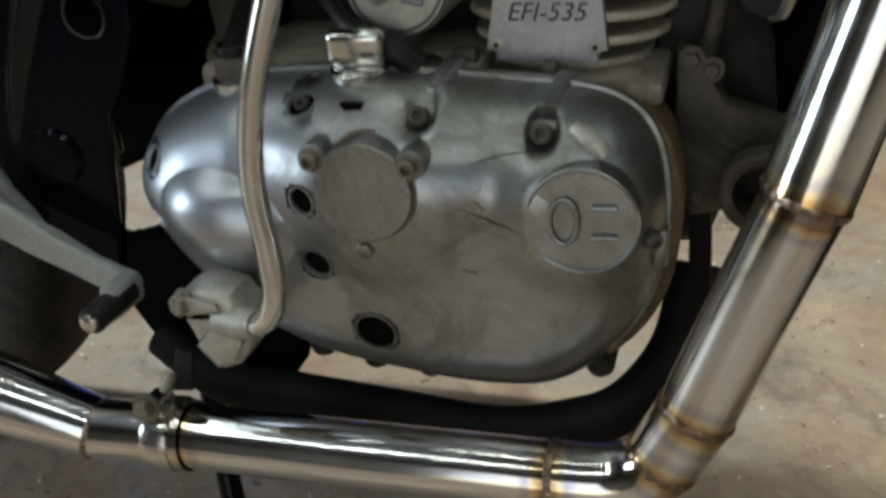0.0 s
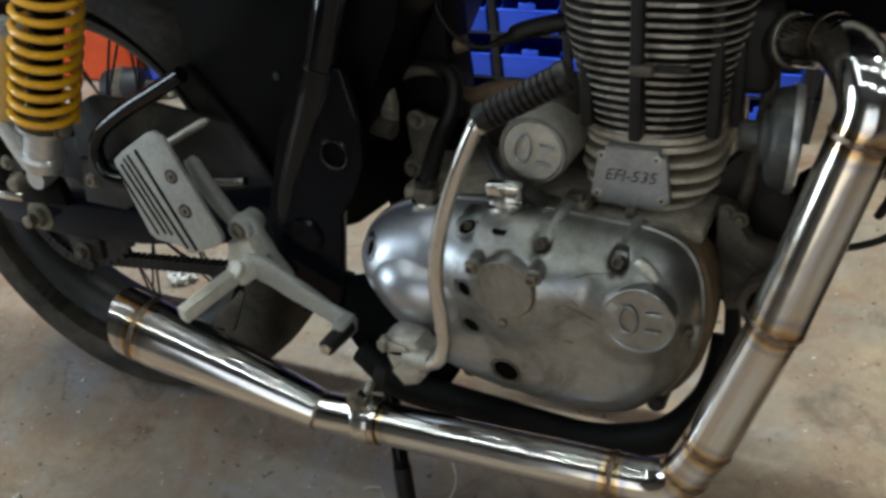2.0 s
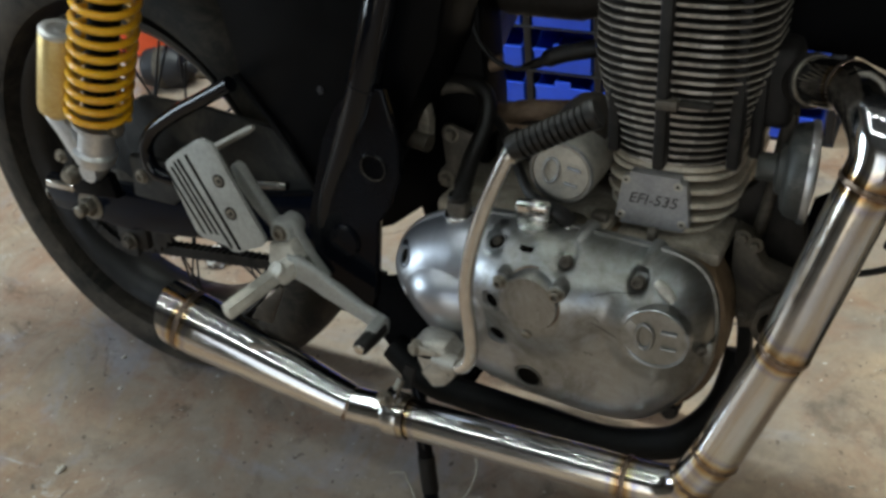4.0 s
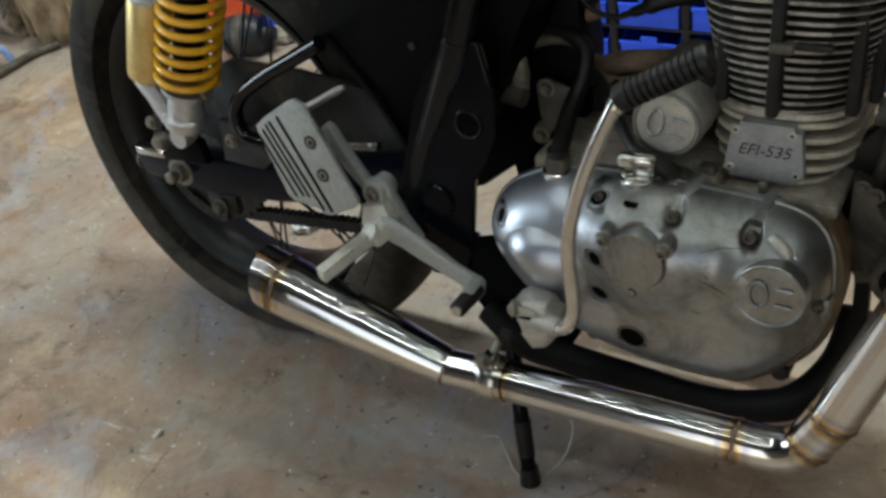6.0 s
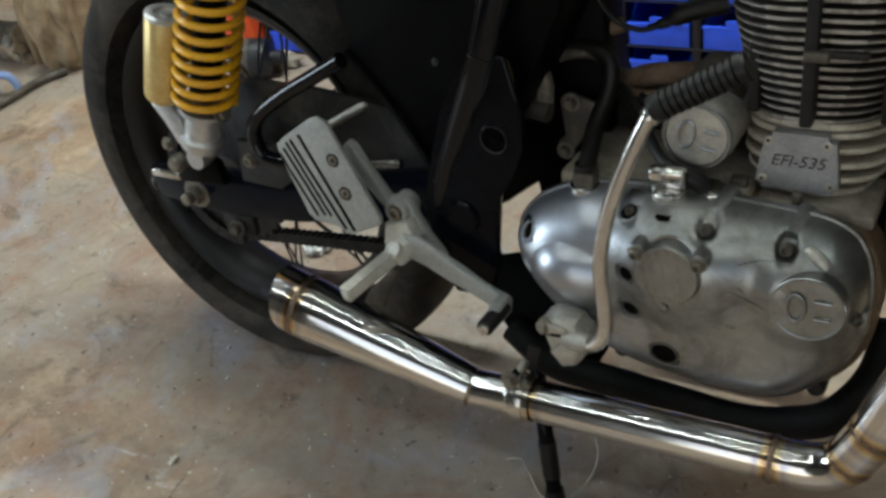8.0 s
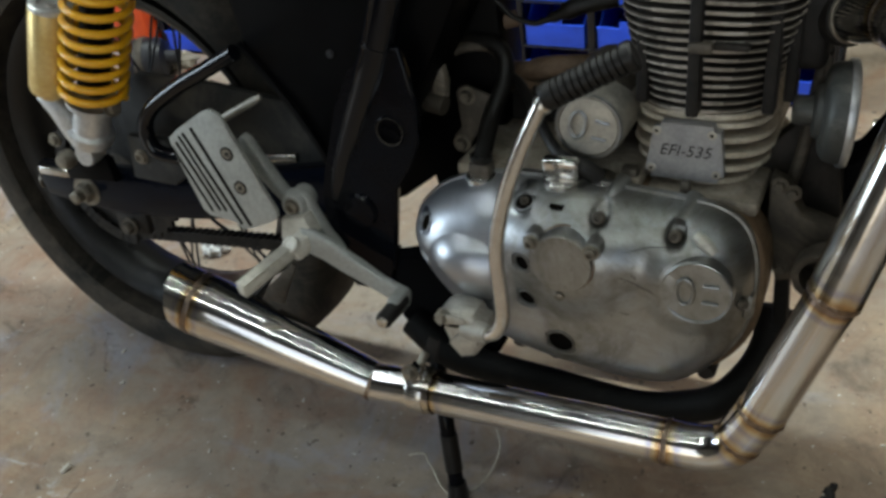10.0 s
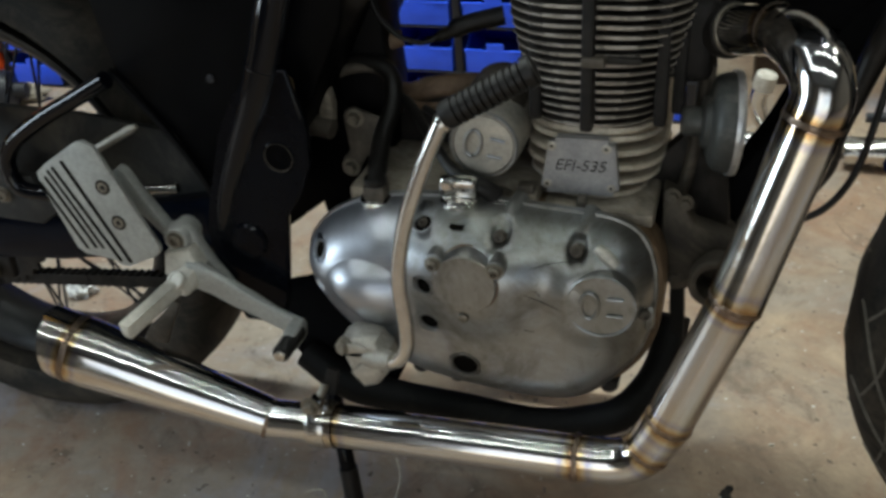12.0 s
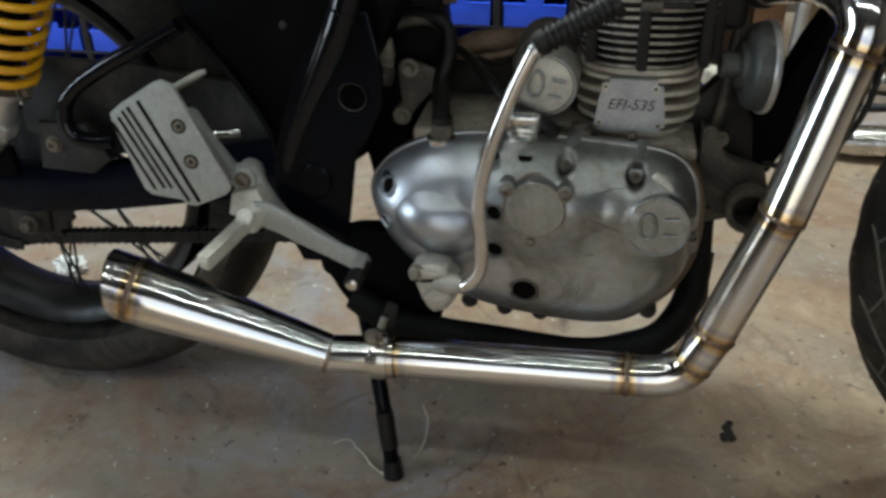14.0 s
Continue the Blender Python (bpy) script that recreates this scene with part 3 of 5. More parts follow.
bm = lathe([(0.0308, 0.190), (0.0308, 0.2046), (0.0298, 0.2056), (0.0286, 0.2050), (0.0282, 0.2037), (0, 0.2037)], BAD, AX, 56)
part("badge", bm, COVER, cover, "round raised alloy badge with plain shapes")

def badge_shapes(name, m, k, parent, mat):
    """Plain raised shapes: an oval loop and two level bars."""
    loop = smooth_path([(-0.0095 + 0.0075 * math.cos(radians(a)), 0, 0.0130 * math.sin(radians(a))) for a in range(0, 360, 45)], 4, True)
    for run in (loop + loop[:1], [(0.0055, 0, 0.0085), (0.0190, 0, 0.0090)], [(0.0055, 0, -0.0085), (0.0190, 0, -0.0080)]):
        part(name, sweep([m @ (Vector(p) * k) for p in run], 0.0019 * k, 8), mat, parent)


badge_shapes("badge_bar", Matrix.Translation((BAD.x, -0.2050, BAD.z)), 1.0, cover, COVER)
# turned lips of the screw holes, and near-black discs for the shade inside
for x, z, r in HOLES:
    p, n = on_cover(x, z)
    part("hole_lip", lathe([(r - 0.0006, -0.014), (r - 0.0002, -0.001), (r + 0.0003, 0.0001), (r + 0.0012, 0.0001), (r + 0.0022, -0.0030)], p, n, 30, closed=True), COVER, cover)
    part("hole_shade", lathe([(r, 0.0), (r, 0.001), (0.0, 0.0012)], p - n * 0.0035, n, 24), HOLE, cover)
# bolts in the pockets, with their cast ribs above
for x, z, r, sink in ((-0.0815, 0.437, 0.0056, 0.004), (-0.0145, 0.4280, 0.0058, 0.004), (0.044, 0.3645, 0.0052, 0.0), (-0.154, 0.4395, 0.0042, 0.006)):
    p, n = on_cover(x, z)
    n = (n + AX * 1.5).normalized()
    part("bolt", lathe([(r, -0.006), (r, 0.0055), (r - 0.0012, 0.0068), (r * 0.5, 0.007), (r * 0.45, 0.0045), (0, 0.0045)], p - n * sink, n, 16), DIRTY, cover)
for a, b in (((-0.0795, -0.163, 0.4415), (-0.0735, -0.132, 0.4490)), ((-0.0130, -0.169, 0.4330), (-0.0085, -0.134, 0.4420))):
    part("rib", sweep(line(a, b, 3), [0.0064, 0.0078, 0.0080, 0.0076], 16), COVER, cover)
p, n = on_cover(-0.120, 0.4395)
# a near-black wedge laid on top stands for the notch's shade
part("notch_shade", prism([(-0.127, 0.4425), (-0.1135, 0.4425), (-0.118, 0.432)], p.y - 0.001, p.y + 0.012), HOLE, cover)
for run in ([(-0.0755, 0.4000), (-0.0665, 0.3955), (-0.0569, 0.3921), (-0.0465, 0.3869), (-0.0360, 0.3820), (-0.0258, 0.3799)], [(-0.0610, 0.4020), (-0.0570, 0.3930)], [(-0.0480, 0.3960), (-0.0430, 0.3900)],
            [(-0.0731, 0.4089), (-0.0620, 0.4120), (-0.0500, 0.4147), (-0.0350, 0.4182), (-0.0201, 0.4205), (-0.0080, 0.4222)], [(-0.058, 0.3515), (-0.049, 0.3500)]):
    part("scratch", sweep([on_cover(x, z)[0] - AX * 0.0001 for x, z in run], 0.0003, 5), HOLE, cover)
p, n = on_cover(0.011, 0.4240)
a, b = on_cover(0.0025, 0.4300)[0], on_cover(0.0200, 0.4180)[0]
part("slotted_plug", sweep([a + n * 0.001, a.lerp(b, 0.3) + n * 0.0022, a.lerp(b, 0.7) + n * 0.0022, b + n * 0.001], [0.0046, 0.0060, 0.0060, 0.0046], 16), RAWALLOY, cover, "bright slotted plug")
part("pad", box((0.047, -0.155, 0.352), (0.012, 0.014, 0.026), 0.004), COVER, cover)
for x, z in ((-0.178, 0.2535), (-0.1395, 0.2480), (-0.1005, 0.2455), (0.013, 0.2585)):
    part("lug", lathe([(0.0095, 0.0), (0.0095, 0.034), (0.0075, 0.038), (0, 0.038)], (x, -0.108, z), AX, 14), DARKCASE, bike)
# oil filler cap, drain cap and breather
FD = Vector((0.02, -0.16, 1))
FB = Vector((-0.1265, -0.149, 0.438))
bm = lathe([(0.0185, 0.0), (0.0190, 0.002), (0.0190, 0.0055), (0.0178, 0.007), (0.0150, 0.0078), (0.0150, 0.0095), (0.0175, 0.0105), (0.0180, 0.013), (0.0175, 0.0165), (0.0155, 0.018), (0.0, 0.018)], FB, FD, 40)
filler = part("oil_filler", bm, BRIGHT, bike, "chrome oil filler cap")
M = Matrix.Translation((-0.1260, -0.1545, 0.4655)) @ Euler((radians(9), 0, radians(3))).to_matrix().to_4x4()
part("grip", box((0, 0, 0), (0.034, 0.012, 0.0215), 0.0045, M, seg=3), BRIGHT, filler)
part("filler_neck", lathe([(0.021, -0.016), (0.0205, 0.0), (0.0, 0.0)], FB, FD, 28), COVER, filler)
union = part("hose_union", box((-0.207, -0.150, 0.4525), (0.021, 0.018, 0.014), 0.003), DIRTY, bike, "grimy hose union on the cover")
part("union_base", lathe([(0.0155, -0.008), (0.0155, 0.002), (0.012, 0.004), (0, 0.004)], (-0.207, -0.149, 0.4435), (0, -0.12, 1), 22), CHROME, union)
part("union_clip", lathe([(0.0100, 0), (0.0108, 0.001), (0.0108, 0.006), (0.0100, 0.007)], (-0.207, -0.149, 0.459), (0, -0.05, 1), 20, closed=True), RUBBER, union)
part("drain_plug", lathe([(0.0150, -0.008), (0.0150, 0.003), (0.0135, 0.0042), (0.0, 0.0045)], (-0.094, -0.136, 0.4475), (0, -0.16, 1), 26), BRIGHT, bike)
part("breather", sweep(smooth_path([(-0.215, -0.06, 0.512), (-0.195, -0.071, 0.507), (-0.164, -0.108, 0.490), (-0.136, -0.138, 0.473), (-0.110, -0.142, 0.462), (-0.095, -0.138, 0.450)], 6), [0.0052] * 18 + [0.0056, 0.006, 0.0065, 0.007, 0.0078, 0.0084] + [0.009] * 7, 14), RUBBER, bike, "black rubber breather pipe")


def fin(hx, hy, r, z, t, cx, cy=0.0):
    """One cooling fin: a thin rounded plate."""
    pts = []
    for sx, sy, a0 in ((1, 1, 0), (-1, 1, 90), (-1, -1, 180), (1, -1, 270)):
        for k in range(7):
            a = radians(a0 + 15 * k)
            pts.append((cx + sx * (hx - r) + r * math.cos(a), cy + sy * (hy - r) + r * math.sin(a)))
    bm = bmesh.new()
    bot, top = ([bm.verts.new((x, y, z + dz)) for x, y in pts] for dz in (-t / 2, t / 2))
    bridge(bm, bot, top)
    bm.faces.new(bot[::-1])
    bm.faces.new(top)
    bmesh.ops.bevel(bm, geom=[e for e in bm.edges if abs(e.verts[0].co.z - e.verts[1].co.z) < 1e-7], offset=t * 0.3, segments=1, affect="EDGES")
    return bm


def fin_part(name, bm, edge, flat, parent, label=""):
    """A fin whose rim is worn to bare metal while its faces keep their black coat."""
    ob = part(name, bm, edge, parent, label)
    ob.data.materials.append(flat)
    for f in ob.data.polygons:
        if abs(f.normal.z) > 0.6:
            f.material_index = 1
    return ob


barrel = part("cylinder_barrel", lathe([(0.058, 0.43), (0.058, 0.72)], (-0.017, 0, 0), (0, 0, 1), 40), BARREL, bike, "black finned cylinder barrel")
for k, z in enumerate((0.4425, 0.4565, 0.4705, 0.4845, 0.4985)):
    hw = (0.050, 0.060, 0.0635, 0.0625, 0.0605)[k]
    fin_part("lower_fin", fin(hw, 0.105, 0.04, z, 0.0050, -0.0165), FINS, FINS, barrel, "pale bare alloy cooling fin")
for k in range(25):
    z = 0.514 + 0.0083 * k
    hw = 0.0585 + min(0.021, 0.00185 * k)
    fin_part("cooling_fin", fin(hw, 0.112 + min(0.012, 0.00123 * k), 0.05, z, 0.0032, -0.0175 + 0.0003 * k), FINEDGE, FINDUST, barrel)
part("barrel_joint", fin(0.0600, 0.106, 0.045, 0.5065, 0.0062, -0.017), FINS, barrel)
# the last is no rib: an added black bar for shade on the fin ends
for x, y in ((-0.066, -0.099), (-0.017, -0.122), (0.043, -0.101), (0.056, -0.070)):
    part("rib_and_shade_bar", box((x, y, 0.608), (0.011, 0.02, 0.186), 0.003), BARREL, barrel)
part("stud_nut", box((-0.012, -0.130, 0.5785), (0.020, 0.012, 0.009), 0.002), DIRTY, barrel)
part("stud_tab", box((0.012, -0.124, 0.5785), (0.03, 0.01, 0.006), 0.002), DARKCASE, barrel)
# the plate with the engine's size
px0, px1, pz0, pz1, py = -0.0595, 0.0125, 0.4485, 0.5025, -0.1165
pl = [(px0, pz0), (px1, pz0), (px1 - 0.006, pz1), (px0 + 0.008, pz1)]
bm = prism(pl, -0.105, py, 0.0)
vert = [e for e in bm.edges if abs(e.verts[0].co.y - e.verts[1].co.y) > 1e-4]
bmesh.ops.bevel(bm, geom=vert, offset=0.006, segments=4, affect="EDGES")
plate = part("capacity_plate", bm, PLATE, bike, "grey alloy plate with black engraved engine size")
for x, z in ((-0.049, 0.4945), (-0.0005, 0.4945), (-0.053, 0.4575), (0.005, 0.4565)):
    part("plate_screw", lathe([(0.0042, 0), (0.0042, 0.0006), (0.0032, 0.001), (0.0015, 0.001), (0.0012, 0.0002), (0, 0.0002)], (x, py, z), AX, 18), RAWALLOY, plate)
    # near-black dot standing in for the shade in the screw's socket
    part("hollow_shade", lathe([(0.0017, 0.0), (0.0017, 0.0011), (0, 0.0012)], (x, py, z), AX, 6), HOLE, plate)
text_on("engraving", "EFI-535", Matrix.Translation((-0.0235, py - 0.0002, 0.4765)) @ Euler((radians(90), 0, 0)).to_matrix().to_4x4(), 0.0152, 0.0003, INK, plate)
part("plate_stem", box((-0.020, -0.122, 0.4425), (0.009, 0.01, 0.016), 0.002), DIRTY, bike)
# starter motor with a raised badge on its end
bm = lathe([(0.033, 0.0), (0.033, 0.075), (0.0315, 0.082), (0.027, 0.0862), (0.0, 0.0872)], (-0.108, -0.045, 0.497), AX, 44)
starter = part("starter_motor", bm, RAWALLOY, bike, "silver starter motor end beside the barrel")
ST_TURN = Matrix.Translation((-0.108, -0.1325, 0.497)) @ Euler((0, radians(12), 0)).to_matrix().to_4x4()
badge_shapes("raised_bar", ST_TURN, 0.98, starter, COVER)
part("starter_rim", lathe([(0.0300, 0.0835), (0.0318, 0.0842), (0.0306, 0.0868), (0.0290, 0.0868)], (-0.108, -0.045, 0.497), AX, 44, closed=True), COVER, starter)
part("starter_body", lathe([(0.033, 0), (0.033, 0.06), (0.03, 0.066), (0, 0.066)], (-0.112, -0.025, 0.505), AX, 36), DIRTY, starter, "dirty brown starter housing")

# kick starter
KICK = [(-0.190, -0.231, 0.323), (-0.176, -0.236, 0.3235), (-0.162, -0.241, 0.333), (-0.154, -0.243, 0.352), (-0.1545, -0.243, 0.380), (-0.157, -0.243, 0.412), (-0.154, -0.243, 0.443), (-0.145, -0.243, 0.480), (-0.129, -0.241, 0.525), (-0.111, -0.238, 0.566)]
path = smooth_path(KICK, 6)
kick = part("kick_starter", sweep(path, 0.0069, 20), BRIGHT, bike, "bright kick starter lever with a ribbed rubber pedal")
outl = [(-0.2225, 0.3290), (-0.2240, 0.3370), (-0.2170, 0.3420), (-0.2020, 0.3435), (-0.1890, 0.3405), (-0.1850, 0.3330), (-0.1790, 0.3290), (-0.1770, 0.3170), (-0.1800, 0.3060), (-0.1890, 0.2940), (-0.2010, 0.2900), (-0.2090, 0.2960), (-0.2150, 0.3080)]
casting = part("clamp_casting", prism(outl, -0.202, -0.2365, 0.0055, seg=3), RAWALLOY, kick, "pale cast clamp of the kick lever")
part("clamp_lip", prism([(-0.2235, 0.3275), (-0.2245, 0.3365), (-0.2120, 0.3405), (-0.1960, 0.3380), (-0.1935, 0.3330), (-0.2080, 0.3300)], -0.2365, -0.2400, 0.0018), RAWALLOY, casting)
# the slot's shade is drawn as a near-black cord, not cut
part("clamp_slot", sweep([(-0.2225, -0.2368, 0.3258), (-0.2060, -0.2372, 0.3272), (-0.1900, -0.2366, 0.3300)], [0.0011, 0.0014, 0.0010], 6), HOLE, casting)
part("pinch_bolt", lathe([(0.0072, 0), (0.0072, 0.006), (0.0060, 0.0075), (0, 0.0075)], (-0.2175, -0.2350, 0.3345), (-0.45, -1, 0.1), 6), BOLT, casting)
part("bolt_washer", lathe([(0.0092, -0.001), (0.0092, 0.0012), (0, 0.0012)], (-0.2175, -0.2350, 0.3345), (-0.45, -1, 0.1), 18), BOLT, casting)
part("cast_web", prism([(-0.2130, 0.3080), (-0.2040, 0.3190), (-0.1880, 0.3230), (-0.1820, 0.3120), (-0.1900, 0.2980), (-0.2010, 0.2940)], -0.2360, -0.2395, 0.0030), RAWALLOY, casting)
part("socket", sweep([(-0.197, -0.228, 0.3225), (-0.184, -0.233, 0.3230), (-0.172, -0.237, 0.3255)], [0.0125, 0.0105, 0.0082], 20), RAWALLOY, casting)
a, b = Vector((-0.110, -0.236, 0.567)), Vector((-0.044, -0.222, 0.602))
prof = [(0.0, -0.002), (0.0105, -0.002), (0.0115, 0.002)]
L = (b - a).length
for k in range(11):
    h = 0.006 + (L - 0.018) * k / 10
    prof += [(0.0118, h), (0.0118, h + 0.0032), (0.0098, h + 0.0042), (0.0098, h + 0.0056)]
prof += [(0.0128, L - 0.006), (0.0128, L), (0.011, L + 0.002), (0, L + 0.002)]
part("pedal_rubber", lathe(prof, a, b - a, 24), RUBBER, kick, "ribbed black rubber pedal")
part("pedal_pin", sweep([(-0.113, -0.238, 0.560), (-0.106, -0.235, 0.569)], 0.009, 14), CHROME, kick)

# ---- exhaust ----
def exhaust_tube(name, pts, radii, parent, label="", seg=36):
    """A polished open tube along points."""
    return part(name, sweep(pts, radii, seg, caps=False), STEEL, parent, label)


def weld_ring(c, a, r):
    """A bead of overlapping ripples round a tube."""
    w = 0.0022 + 0.07 * max(0.0, r - 0.0235)
    bm = lathe([(r - 0.001, -w * 1.3), (r + 0.0005, -w), (r + 0.0009, 0.0), (r + 0.0005, w), (r - 0.001, w * 1.3)], c, a, 120)
    for v in bm.verts:
        off = v.co - Vector(c)
        along = off.dot(a)
        out = off - along * a
        turn = math.atan2(out.z, out.y + 0.3 * out.x)
        v.co += out.normalized() * 0.00035 * math.sin(turn * 34) + a * 0.0004 * math.sin(turn * 5 + c[0] * 90)
    return bm


def weld(c, axis, r, parent):
    a = Vector(axis).normalized()
    bm = weld_ring(c, a, r)
    return part("weld_bead", bm, WELD, parent)


R1 = 0.0215
A0, A1 = Vector((-0.262, -0.214, 0.2185)), Vector((-0.006, -0.2125, 0.2225))
exhaust = exhaust_tube("exhaust_pipe", line(A0, A1, 40), R1, bike, "polished stainless exhaust pipe with heat-coloured welds")
bend = smooth_path([A1, (0.012, -0.2122, 0.2230), (0.0275, -0.212, 0.2245), (0.0405, -0.2118, 0.2290), (0.0500, -0.2116, 0.2355), (0.057, -0.2115, 0.2440)], 6)
exhaust_tube("pipe_bend", bend, R1 + 0.0004, exhaust)
B0, B1 = Vector((0.057, -0.2115, 0.2440)), Vector((0.1195, -0.209, 0.4105))
knee = Vector((0.0745, -0.211, 0.2790))
exhaust_tube("short_pipe", line(B0, knee, 6), R1 + 0.0002, exhaust)
exhaust_tube("down_pipe", line(knee, B1, 30), R1, exhaust)
C1 = Vector((0.1600, -0.190, 0.561))
exhaust_tube("upper_pipe", line(B1, C1, 30), 0.0228, exhaust)
elbow = smooth_path([C1, (0.1640, -0.187, 0.580), (0.1600, -0.177, 0.596), (0.1500, -0.155, 0.6045), (0.1400, -0.131, 0.606), (0.130, -0.110, 0.604)], 7)
exhaust_tube("elbow", elbow, [0.0230] * 20 + [0.0225] * 8 + [0.0215] * (len(elbow) - 28), exhaust)
cone = line((0.130, -0.110, 0.604), (0.094, -0.065, 0.589), 10)
exhaust_tube("port_cone", cone, 0.0205, exhaust, "polished pipe end at the cylinder head")
port = part("port_block", box((0.068, -0.045, 0.580), (0.030, 0.060, 0.075), 0.010, seg=3), BARREL, barrel, "black casting round the exhaust port")
part("port_clamp", lathe([(0.0210, -0.010), (0.0222, -0.009), (0.0222, -0.003), (0.0210, -0.002)], (0.101, -0.0735, 0.5922), (1, -1.2, 0.4), 32, closed=True), BOLT, port)
part("port_flange", lathe([(0.0235, -0.012), (0.0245, -0.002), (0.0235, 0.002), (0.0210, 0.003), (0.0205, -0.006)], (0.096, -0.0675, 0.590), (1, -1.2, 0.4), 32, closed=True), BARREL, port)
for c, ax, r in ((A0 + Vector((0.012, 0, 0)), A1 - A0, R1), (A1, A1 - A0, R1), (B0, knee - B0, R1), (knee, B1 - knee, R1), (B1, B1 - B0, 0.0222), (C1, C1 - B1, 0.0230), (elbow[-1], cone[-1] - cone[0], 0.0213)):
    weld(c, ax, r, exhaust)
# neck, clamp and the reverse-cone silencer with its slash-cut end
N0, N1 = Vector((-0.246, -0.214, 0.2192)), Vector((-0.318, -0.216, 0.2165))
exhaust_tube("neck", line(N0, N1, 12), [0.0235] * 4 + [0.0205] * 9, exhaust)
S1 = Vector((-0.523, -0.226, 0.2805))
axis = (S1 - N1).normalized()
cone_pts = line(N1, S1, 34)
cone_r = [0.0205 + (0.0355 - 0.0205) * min(1.0, k / 31) ** 0.9 for k in range(35)]
exhaust_tube("silencer", cone_pts, cone_r, exhaust, "polished stainless cone silencer", 44)
weld(S1, axis, 0.0353, exhaust)
weld(N1, axis, 0.0205, exhaust)
tip = bmesh.new()
u = Vector((0, 1, 0))
u = (u - u.dot(axis) * axis).normalized()
v = axis.cross(u)
outer, inner = [], []
for k in range(44):
    a = 2 * math.pi * k / 44
    off = u * math.cos(a) + v * math.sin(a)
    reach = 0.022 + 0.013 * off.z
    outer.append((S1 + off * 0.0353, S1 + off * 0.0357 + axis * reach))
    inner.append((S1 + off * 0.0335 + axis * reach, S1 + off * 0.0318 - axis * 0.06))
ro, rt = [tip.verts.new(p) for p, q in outer], [tip.verts.new(q) for p, q in outer]
ri, rb = [tip.verts.new(p) for p, q in inner], [tip.verts.new(q) for p, q in inner]
for a, b in ((ro, rt), (rt, ri), (ri, rb)):
    bridge(tip, a, b)
part("silencer_tip", tip, STEEL, exhaust, "slash-cut silencer tip")
# near-black disc painted for the shade deep in the silencer
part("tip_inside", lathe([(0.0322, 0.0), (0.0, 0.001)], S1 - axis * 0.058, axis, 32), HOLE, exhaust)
bm = lathe([(0.0248, -0.009), (0.0252, -0.008), (0.0252, 0.008), (0.0248, 0.009)], (-0.262, -0.214, 0.2188), (1, 0, 0.035), 36)
box((0, 0, 0), (0.014, 0.018, 0.012), 0.002, Matrix.Translation((-0.263, -0.219, 0.247)), bm)
clamp = part("pipe_clamp", bm, CHROME, exhaust, "steel exhaust clamp with a bolt")
part("clamp_bolt", hex_bolt((-0.266, -0.228, 0.2500), AX, 0.0066, 0.008), BOLT, clamp)
part("clamp_stud", sweep([(-0.262, -0.212, 0.25), (-0.259, -0.204, 0.260)], 0.0045, 10), BOLT, clamp)
part("hanger_strap", prism([(-0.268, 0.240), (-0.252, 0.242), (-0.246, 0.272), (-0.258, 0.275)], -0.197, -0.193, 0.001), DARKCASE, clamp)

# ---- frame ----
FPL = [(-0.3105, 0.567), (-0.2780, 0.569), (-0.2650, 0.5125), (-0.2665, 0.480), (-0.2805, 0.446), (-0.2955, 0.4240), (-0.3025, 0.370), (-0.3085, 0.328), (-0.316, 0.301), (-0.356, 0.300), (-0.377, 0.345), (-0.3815, 0.405), (-0.3755, 0.431), (-0.352, 0.505), (-0.333, 0.543)]
HC, HR = Vector((-0.2935, 0.4865)), 0.0135
# the plate with a hole bored through it: a slit joins the hole to the outline
hole = [(HC.x + HR * math.cos(radians(15 - 12 * k)), HC.y + HR * math.sin(radians(15 - 12 * k))) for k in range(31)]
pivot = part("frame_plate", prism(FPL[:3] + hole + FPL[2:], -0.165, -0.153), BLACK, bike, "glossy black frame pivot plate")
part("hole_sleeve", lathe([(0.0118, 0.120), (0.0120, 0.150), (0.0141, 0.1664), (0.0150, 0.1668), (0.0160, 0.1650), (0.0146, 0.1640), (0.0134, 0.120)], (HC.x, 0, HC.y), AX, 36, closed=True), BLACK, pivot)
# paler than the plate, for the light on the hole's lower wall
part("hole_rim", lathe([(0.0114, 0.148), (0.01385, 0.1669), (0.0142, 0.1669), (0.0119, 0.148)], (HC.x, 0, HC.y), AX, 36, closed=True), DIRTY, pivot, "rim inside the hole, coloured paler as if lit")
part("plate_edge", sweep([(x, -0.162, z) for x, z in FPL[:8]], 0.0026, 8), BLACK, pivot)
part("pivot_cap", lathe([(0.0195, 0.16), (0.0195, 0.1665), (0.017, 0.169), (0, 0.1695)], (-0.3385, 0, 0.3935), AX, 32), BLACK, pivot)
for y in (-0.157, 0.157):
    run = smooth_path([(-0.3690, y * 0.99, 0.400), (-0.3565, y, 0.440), (-0.3410, y, 0.475), (-0.3240, y, 0.512), (-0.3080, y, 0.548), (-0.2965, y, 0.580), (-0.2800, y * 0.99, 0.635), (-0.262, y * 0.95, 0.70), (-0.235, y * 0.9, 0.79)], 5)
    part("rear_tube", sweep(run, [min(0.0165, 0.0095 + 0.00035 * k) for k in range(len(run))], 28), TUBEGLOSS, bike, "glossy black frame tube")
    part("tube_weld", lathe([(0.0158, -0.0022), (0.0178, -0.0012), (0.0180, 0.0010), (0.0158, 0.0022)], (-0.3000, y, 0.5700), (0.35, 0, 0.94), 26), TUBEGLOSS, bike)
